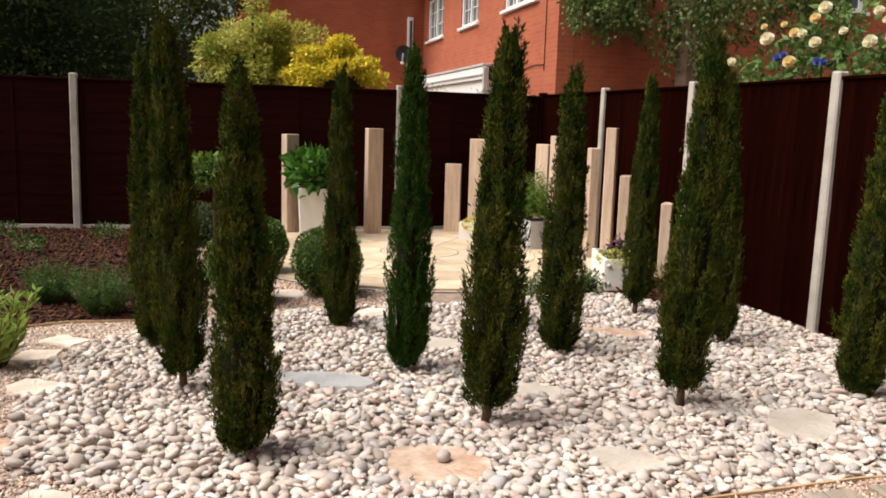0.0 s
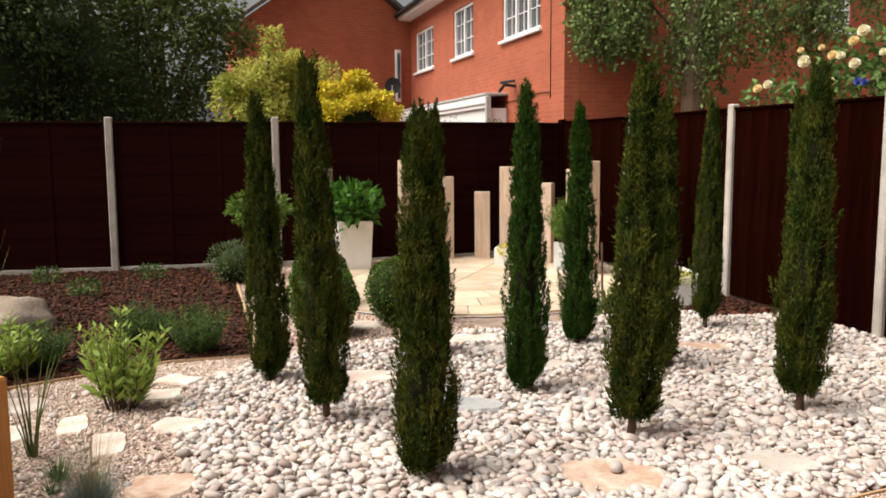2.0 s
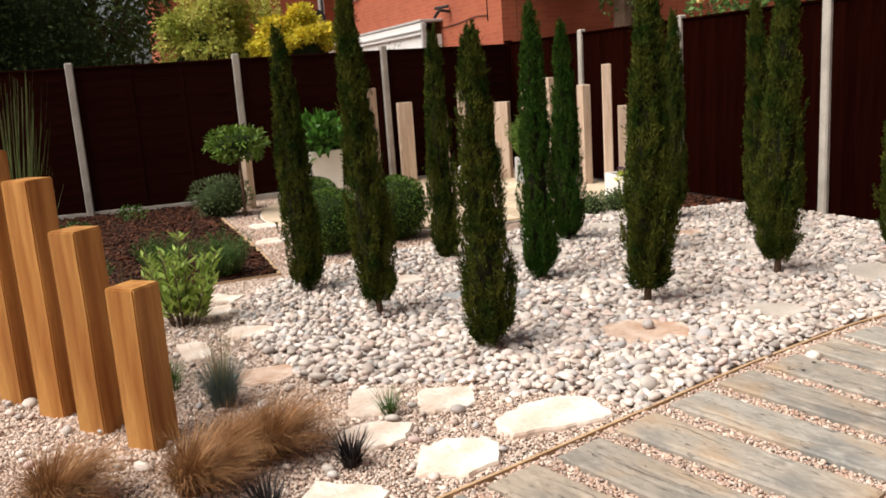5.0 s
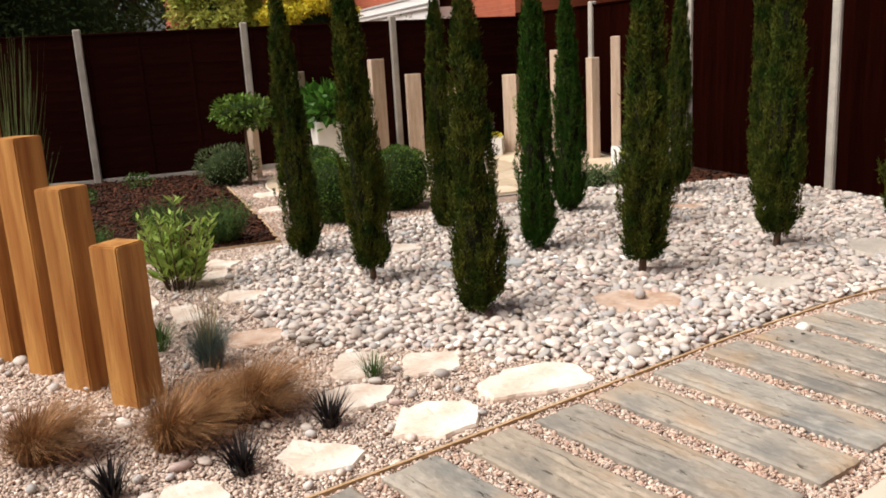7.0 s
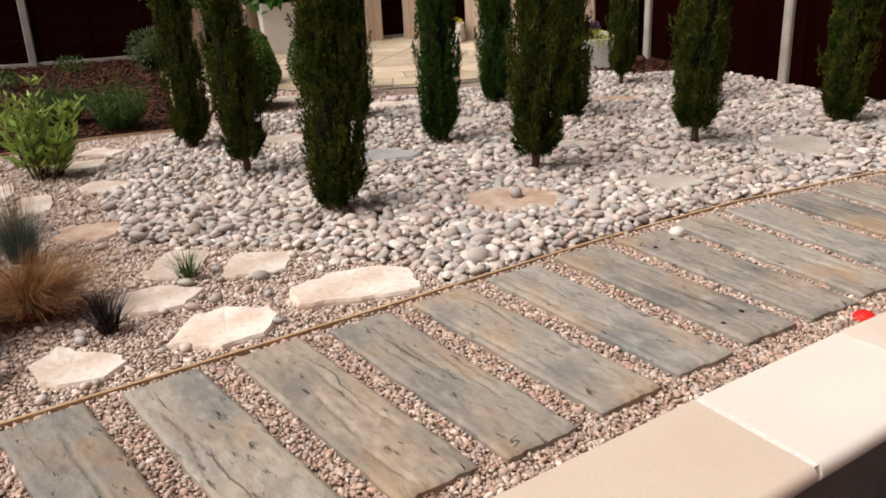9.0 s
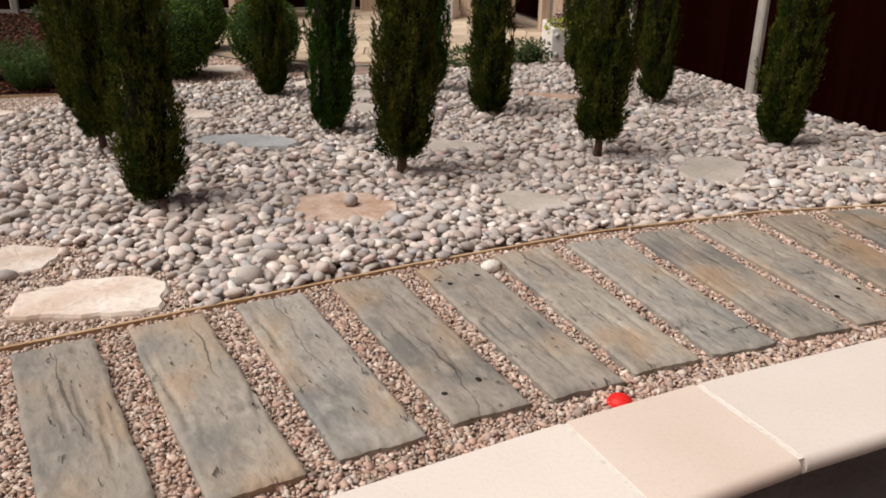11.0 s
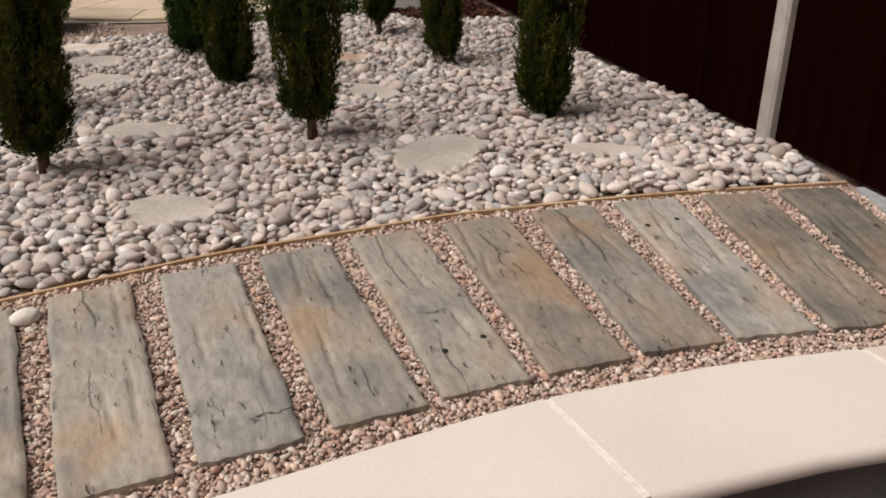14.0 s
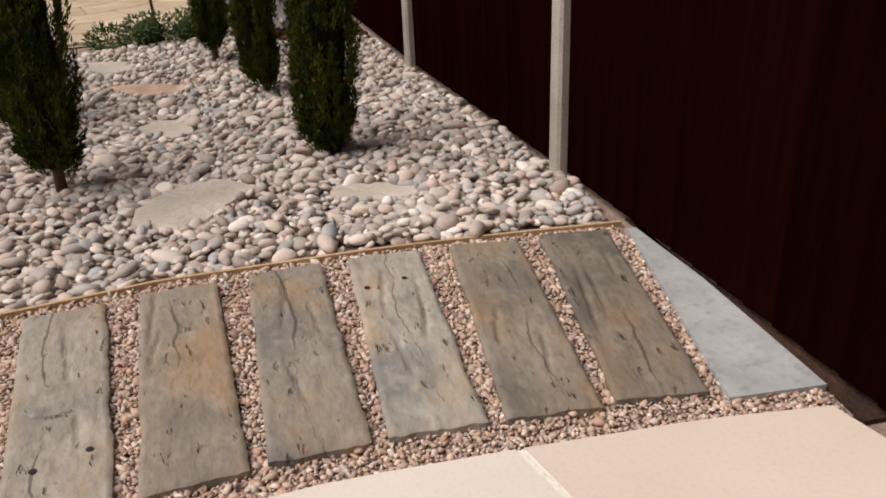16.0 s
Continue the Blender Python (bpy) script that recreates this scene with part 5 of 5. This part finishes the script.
# ---- flagstones ----
for i, (x, y, cor, k, h) in enumerate(FLAGS):
    rng = random.Random(100 + i)
    bm = bmesh.new()
    pts = []
    for (ax, ay), (bx, by) in zip(cor, cor[1:] + cor[:1]):
        long = math.hypot(bx - ax, by - ay)
        for s in np.arange(0, 1, 1 / max(2, round(long / 0.045))):
            k2 = 0.009 if s else 0.003
            pts.append((ax + (bx - ax) * s + k2 * rng.uniform(-1, 1), ay + (by - ay) * s + k2 * rng.uniform(-1, 1)))
    lo = [bm.verts.new((a * 1.02, b * 1.02, 0)) for a, b in pts]
    m1 = [bm.verts.new((a * (1 + 0.02 * rng.uniform(-1, 1)), b, h * 0.75)) for a, b in pts]
    hi = [bm.verts.new((a * 0.96, b * 0.96, h + 0.003 * rng.uniform(-1, 1))) for a, b in pts]
    inn = [bm.verts.new((a * 0.5, b * 0.5, h + 0.002 * rng.uniform(-1, 1))) for a, b in pts]
    mid = bm.verts.new((0, 0, h))
    L = len(pts)
    for p, q in ((lo, m1), (m1, hi), (hi, inn)):
        for j in range(L):
            bm.faces.new((p[j], p[(j + 1) % L], q[(j + 1) % L], q[j]))
    for j in range(L):
        bm.faces.new((inn[j], inn[(j + 1) % L], mid))
    lab = {"flag": "irregular cream flagstone", "flag_pink": "rough pinkish flagstone with layered edges", "flag_grey": "flat grey-buff flagstone", "slate": "flat blue-grey slate slab"}[k]
    tagged(part("flagstone", bm, M[k], None, place=pose(x, y, -0.022, rng.uniform(-1, 1), rng.uniform(-1, 1), 0)), lab + (" among pebbles" if x > 0.2 else " in the gravel"), "flagstone", "stepping stones")

# ---- patio circle ----
patio = tagged(put("patio", mesh_of("patio", [(3.62 + 2.05 * math.cos(a), 8.3 + 2.05 * math.sin(a), 0.0) for a in np.linspace(0, 2 * math.pi, 49)[:-1]], [tuple(range(48))]), M["mortar"]),
               "circular patio of buff sandstone slabs", "patio", kind="structure")
for ring, (ra, rb, n) in enumerate(((0.02, 0.42, 4), (0.43, 0.83, 8), (0.84, 1.24, 12), (1.25, 1.64, 16), (1.65, 2.03, 20))):
    gap = 0.006
    me = bpy.data.meshes.new("paving_slab")
    bm = bmesh.new()
    half = math.pi / n
    sec = [(-half + 2 * half * k / 4) for k in range(5)]
    out = [(rb * math.cos(a * (1 - gap / rb / half)), rb * math.sin(a * (1 - gap / rb / half))) for a in sec]
    inn = [(ra * math.cos(a * (1 - min(0.9, gap / ra / half))), ra * math.sin(a * (1 - min(0.9, gap / ra / half)))) for a in sec]
    loop = out + inn[::-1]
    top = [bm.verts.new((a, b, 0.022)) for a, b in loop]
    bot = [bm.verts.new((a, b, 0.0)) for a, b in loop]
    bm.faces.new(top)
    for j in range(len(loop)):
        bm.faces.new((bot[j], bot[(j + 1) % len(loop)], top[(j + 1) % len(loop)], top[j]))
    bm.to_mesh(me)
    bm.free()
    for k in range(n):
        put("paving_slab", me, M["sand"], patio, place=pose(3.62, 8.3, 0.002, 0, 0, 360 * (k + 0.5 * (ring % 2)) / n))

# ---- sleeper path ----
path_poly = [(x, cop_y(x) + 0.004) for x in np.linspace(-2.5, 4.4, 24)] + [(x, edge_y(x) - 0.012) for x in np.linspace(4.6, -2.5, 24)]
path = sheet("path", path_poly, -0.03, -0.006, M["grit"], label="gravel path laid with timber-look stone sleepers", category="path")


def sleeper(seed):
    """A slab of cast stone with worn edges, splits and grain."""
    rng = random.Random(seed)
    nx, ny, w, ln, h = 28, 84, 0.226, 0.915, 0.037
    cracks = [(rng.uniform(-0.42, 0.42) * w, rng.uniform(-0.5, 0.2) * ln, rng.uniform(0.18, 0.5) * ln, rng.uniform(-0.04, 0.04)) for _ in range(rng.randint(2, 4))]
    bm = bmesh.new()
    grid = []
    for j in range(ny + 1):
        row = []
        for i in range(nx + 1):
            u, v = i / nx - 0.5, j / ny - 0.5
            x, y = u * w, v * ln
            side = 9 if u > 0 else 0
            x += (0.007 * noise.noise(Vector((0, y * 6, seed + side))) + 0.004 * noise.noise(Vector((3, y * 30, seed + side)))) * (abs(u) * 2) ** 3
            y += (0.008 * noise.noise(Vector((x * 12, 0, seed * 2 + (5 if v > 0 else 0)))) + 0.004 * noise.noise(Vector((x * 45, 2, seed)))) * (abs(v) * 2) ** 6
            z = h + 0.003 * noise.noise(Vector((x * 18, y * 5, seed))) + 0.0022 * noise.noise(Vector((x * 42, y * 24, seed))) - 0.004 * max(0, noise.noise(Vector((x * 30, y * 17, seed + 40))) - 0.3)
            for cx, cy, cl, sk in cracks:
                s = (y - cy) / cl
                if 0 < s < 1:
                    q = abs(x - cx - sk * s - 0.004 * noise.noise(Vector((y * 22, cx * 50, 0))))
                    z -= 0.013 * max(0, 1 - q / 0.0075) * min(1, 4 * s, 4 * (1 - s))
            m = min(0.5 - abs(u), (0.5 - abs(v)) * ln / w)
            z -= 0.007 * max(0, 1 - m / (0.022 + 0.014 * noise.noise(Vector((x * 20, y * 20, seed))))) ** 2
            row.append(bm.verts.new((x, y, z)))
        grid.append(row)
    for j in range(ny):
        for i in range(nx):
            bm.faces.new((grid[j][i], grid[j][i + 1], grid[j + 1][i + 1], grid[j + 1][i]))
    rim = [grid[0][i] for i in range(nx + 1)] + [grid[j][nx] for j in range(1, ny + 1)] + [grid[ny][i] for i in range(nx - 1, -1, -1)] + [grid[j][0] for j in range(ny - 1, 0, -1)]
    low = [bm.verts.new((v.co.x, v.co.y, 0)) for v in rim]
    for k in range(len(rim)):
        k2 = (k + 1) % len(rim)
        bm.faces.new((low[k], low[k2], rim[k2], rim[k]))
        bm.edges.get((rim[k], rim[k2])).smooth = False
    return bm


TONES = (1.08, 1.1, 0.82, 1.12, 1.05, 0.95, 1.1, 1.12, 0.97, 1.0, 1.12, 1.1, 0.97, 1.05, 0.84, 0.84, 1.16, 0.76, 0.62)
HOLES = {8: (-0.02, -0.32), 9: (-0.005, 0.31), 13: (0.01, -0.27), 16: (-0.02, 0.25)}
for i, (x, y, a) in enumerate(SLEEPERS):
    slab = part("sleeper_slab", sleeper(i + 1), M["slab_a"], path, "weathered grey-brown timber-look stone sleeper", pose(x, y, -0.012, 0, 0, a - 90), True)
    warm = 0.06 if i in (4, 14, 17, 18) else -0.03 if i in (2, 7, 11, 16) else 0.0
    slab.color = (TONES[i] * (1 + warm), TONES[i], TONES[i] * (1 - warm), 1)
    if i in HOLES:
        hx, hy = HOLES[i]
        for q in (-0.058, 0.058):
            bm = bmesh.new()
            bmesh.ops.create_circle(bm, cap_ends=True, segments=9, radius=0.009)
            part("bolt_hole", bm, M["black"], slab, "dark bolt hole", pose(hx + q, hy + 0.25 * q, 0.040))
end = sheet("end_slab", [(4.585, 1.80), (4.612, 1.79), (4.545, 1.41), (4.41, 0.865), (4.18, 0.945)], -0.02, 0.016, M["slate"], path, "wedge-shaped plain grey end slab")
# dark sheet in place of the shadow between end slab and fence
sheet("fence_foot_soil", [(4.63, 1.81), (4.665, 1.86), (4.66, 1.9), (4.45, 0.72), (4.38, 0.74), (4.415, 0.862), (4.552, 1.41)], -0.03, 0.002, M["soil"], label="dark strip standing for the shade at the foot of the fence", category="soil")

# ---- pebbles, gravel and bark ----
P = np.random.default_rng(11)


def ico(level):
    bm = bmesh.new()
    bmesh.ops.create_icosphere(bm, subdivisions=level, radius=1)
    bm.verts.ensure_lookup_table()
    v = np.array([q.co[:] for q in bm.verts])
    t = np.array([[q.index for q in f.verts] for f in bm.faces])
    bm.free()
    return v, t


def turned(n, flat):
    """Turns about z by any angle, and a little tilt."""
    a = P.uniform(0, 2 * math.pi, n)
    tilt, lean_ = P.normal(size=n) * flat, P.normal(size=n) * flat
    ca, sa = np.cos(a), np.sin(a)
    rz_ = np.zeros((n, 3, 3))
    rz_[:, 0, 0], rz_[:, 0, 1], rz_[:, 1, 0], rz_[:, 1, 1], rz_[:, 2, 2] = ca, -sa, sa, ca, 1
    rx = np.zeros((n, 3, 3))
    rx[:, 0, 0], rx[:, 1, 1], rx[:, 1, 2], rx[:, 2, 1], rx[:, 2, 2] = 1, np.cos(tilt), -np.sin(tilt), np.sin(tilt), np.cos(tilt)
    ry = np.zeros((n, 3, 3))
    ry[:, 1, 1], ry[:, 0, 0], ry[:, 0, 2], ry[:, 2, 0], ry[:, 2, 2] = 1, np.cos(lean_), np.sin(lean_), -np.sin(lean_), np.cos(lean_)
    return rz_ @ rx @ ry


def scatter(x0, x1, y0, y1, step, jitter=0.42):
    gx, gy = np.meshgrid(np.arange(x0, x1, step), np.arange(y0, y1, step))
    gx = gx + (np.arange(gx.shape[0]) % 2)[:, None] * step * 0.5
    x = gx.ravel() + P.uniform(-jitter, jitter, gx.size) * step
    y = gy.ravel() + P.uniform(-jitter, jitter, gx.size) * step
    return x, y


def clear_of_flags(x, y, margin):
    ok = np.ones(len(x), bool)
    for fx, fy, cor, k, h in FLAGS:
        ok &= ~inside([(fx + a * margin, fy + b * margin) for a, b in cor], x, y)
    return ok


def stones(name, x, y, z, size, shape, level, flat, material, label, parent=None, odd=0.12, smooth=True):
    """Many stones in one mesh; shape: the shares of length, width and height."""
    v0, t0 = ico(level)
    n = len(x)
    sc = size[:, None] * np.array(shape) * P.uniform(0.8, 1.2, (n, 3))
    wave = [np.sin(v0[None, :, k:k + 1] * q + P.uniform(0, 6, (n, 1, 1))) for k, q in ((0, 2), (1, 2), (2, 1.7), (0, 3.2))]
    warp = 1 + odd * P.normal(size=(n, len(v0), 1)) if level < 2 else 1 + odd * (wave[0] * wave[1] + 0.6 * wave[2] * wave[3])
    v = np.einsum("nij,nkj->nki", turned(n, flat), v0[None] * warp * sc[:, None, :])
    v += np.stack([x, y, z], 1)[:, None, :]
    t = t0[None] + (np.arange(n) * len(v0))[:, None, None]
    ob = put(name, fast_mesh(name, v.reshape(-1, 3), t.reshape(-1, 3), smooth), material, parent)
    return tagged(ob, label, name.replace("_", " "), kind="stuff")


def mound(x, y):
    return 0.012 * np.sin(2.3 * x + 1) * np.sin(1.9 * y) + 0.006 * np.sin(7 * x) * np.sin(6 * y + 2)


# the bed of pebbles: lower layer, then a loose upper one
x1, y1 = scatter(-0.3, 5.3, 1.8, 6.1, 0.0345)
x2, y2 = scatter(-0.3, 5.3, 1.8, 6.1, 0.054)
x, y = np.concatenate([x1, x2]), np.concatenate([y1, y2])
z = np.concatenate([np.full(len(x1), 0.016), np.full(len(x2), 0.034)])
ok = inside(PEBBLES, x, y) & clear_of_flags(x, y, 0.93) & (x < fence_x(y) - 0.035) & (y > edge_y(x) + 0.022)
x, y, z = x[ok], y[ok], z[ok]
size = np.clip(0.0198 * np.exp(0.33 * P.normal(size=len(x))), 0.011, 0.042)
fall = np.full(len(x), 9.0)
for (xa, ya), (xb, yb) in zip(PEBBLES, PEBBLES[1:] + PEBBLES[:1]):
    k = np.clip(((x - xa) * (xb - xa) + (y - ya) * (yb - ya)) / ((xb - xa) ** 2 + (yb - ya) ** 2), 0, 1)
    fall = np.minimum(fall, np.hypot(x - xa - k * (xb - xa), y - ya - k * (yb - ya)))
z = z - 0.024 * np.exp(-fall / 0.08) + mound(x, y) + 0.004 * P.normal(size=len(x))
near = np.flatnonzero((y < 2.72) & (x > 1.2) & (x < 3.6))[:300]
rest = np.setdiff1d(np.arange(len(x)), near)
close, back = rest[y[rest] < 4.1], rest[y[rest] >= 4.1]
bed = stones("pebble_bed", x[close], y[close], z[close], size[close], (1.2, 0.88, 0.54), 2, 0.3, M["pebble"], "bed of rounded white, grey and pinkish pebbles", None, 0.17)
stones("pebble_bed", x[back], y[back], z[back], size[back], (1.15, 0.9, 0.64), 1, 0.28, M["pebble"], "bed of rounded pale pebbles towards the patio", None, 0.05)
shapes = []
for k in range(8):
    shapes.append(bpy.data.meshes.new("pebble"))
    bm = lumpy(k, 1.2 * (0.9 + 0.04 * k), 0.88, 0.54 * (1.15 - 0.04 * k), 0.2, 1.3, 2)
    bm.to_mesh(shapes[-1])
    bm.free()
    shapes[-1].polygons.foreach_set("use_smooth", [True] * len(shapes[-1].polygons))
for i, k in enumerate(near):
    put("pebble", shapes[i % 8], M["pebble_o"], bed, place=pose(x[k], y[k], z[k], P.normal() * 15, P.normal() * 15, P.uniform(0, 360)) @ Matrix.Scale(size[k], 4))
# pebbles that strayed into the grit
x, y = scatter(-1.6, 0.9, 2.2, 5.6, 0.085, 0.5)
ok = ~inside(PEBBLES, x, y) & ~inside(MULCH, x, y) & clear_of_flags(x, y, 1.0) & (y > edge_y(x) + 0.05) & (P.random(len(x)) < 0.5 - 0.25 * np.abs(x - 0.2))
x, y = x[ok], y[ok]
stones("stray_pebbles", x, y, np.full(len(x), 0.010), np.clip(0.0185 * np.exp(0.3 * P.normal(size=len(x))), 0.012, 0.045), (1.1, 0.86, 0.6), 2, 0.2, M["pebble"], "scattered pebbles on the grit")
x, y = scatter(-1.9, -0.95, 3.2, 4.6, 0.085, 0.5)
ok = (P.random(len(x)) < 0.45) & ~((np.abs(x + 1.1 + 0.35 * (y - 4)) < 0.12))
x, y = x[ok], y[ok]
stones("stray_pebbles", x, y, np.full(len(x), 0.012), 0.020 * np.exp(0.3 * P.normal(size=len(x))), (1.1, 0.86, 0.6), 2, 0.2, M["pebble"], "grey pebbles round the oak posts")
# path gravel
x, y = scatter(-2.3, 4.6, 0.7, 2.45, 0.0102)
ok = (y > cop_y(x) + 0.008) & (y < edge_y(x) - 0.012) & (x < fence_x(y) - 0.06)
for sx_, sy_, a in SLEEPERS:
    c, s = math.cos(radians(-a)), math.sin(radians(-a))
    u, v = (x - sx_) * c - (y - sy_) * s, (x - sx_) * s + (y - sy_) * c
    ok &= (np.abs(u) > 0.452) | (np.abs(v) > 0.108)
ok &= ~inside([(4.6, 1.79), (4.64, 1.79), (4.50, 0.84), (4.2, 0.96)], x, y)
x, y = x[ok], y[ok]
stones("path_gravel", x, y, P.uniform(-0.004, 0.006, len(x)), np.clip(0.0060 * np.exp(0.38 * P.normal(size=len(x))), 0.004, 0.015), (1.35, 0.85, 0.62), 1, 0.45, M["gravel"], "pinkish-brown fine gravel between the path slabs", None, 0.20, False)
# finer grit on the planted side
x, y = scatter(-2.2, 1.0, 2.1, 6.2, 0.0122)
ok = ~inside(PEBBLES, x, y) & ~inside(MULCH, x, y) & (y > edge_y(x) + 0.012) & clear_of_flags(x, y, 0.9)
x, y = x[ok], y[ok]
stones("grit_gravel", x, y, P.uniform(-0.008, 0.0, len(x)), np.clip(0.0060 * np.exp(0.35 * P.normal(size=len(x))), 0.004, 0.02), (1.3, 0.88, 0.7), 0, 0.3, M["gravel_pale"], "pinkish-brown gravel round the grasses", None, 0.16, False)
x, y = scatter(0.7, 2.6, 5.8, 10.2, 0.026)
ok = ~inside(PEBBLES, x, y) & ~inside(MULCH, x, y) & ((x - 3.62) ** 2 + (y - 8.3) ** 2 > 2.07 ** 2) & clear_of_flags(x, y, 0.95)
x, y = x[ok], y[ok]
stones("grit_gravel", x, y, np.full(len(x), -0.006), 0.0105 * np.exp(0.3 * P.normal(size=len(x))), (1.15, 0.9, 0.75), 0, 0.22, M["gravel"], "pinkish gravel beside the box balls", None, 0.10)
# bark chips
x, y = scatter(-3.5, 1.6, 5.5, 11.2, 0.042)
ok = inside([(a + 0.02, b + 0.03) for a, b in MULCH], x, y)
x, y = x[ok], y[ok]
stones("bark_mulch", x, y, P.uniform(0.006, 0.02, len(x)), 0.019 * np.exp(0.35 * P.normal(size=len(x))), (1.3, 0.7, 0.3), 0, 0.3, M["bark"], "reddish-brown bark mulch", None, 0.2)
x, y = scatter(4.4, 5.4, 5.2, 6.3, 0.045)
ok = inside([(4.58, 5.40), (5.16, 5.2), (5.42, 6.3), (4.9, 6.3), (4.4, 5.8)], x, y) & (x < fence_x(y) - 0.08)
x, y = x[ok], y[ok]
stones("bark_mulch", x, y, P.uniform(0.008, 0.024, len(x)), 0.026 * np.exp(0.35 * P.normal(size=len(x))), (1.3, 0.7, 0.3), 1, 0.35, M["bark"], "brown bark mulch beside the fence", None, 0.2)
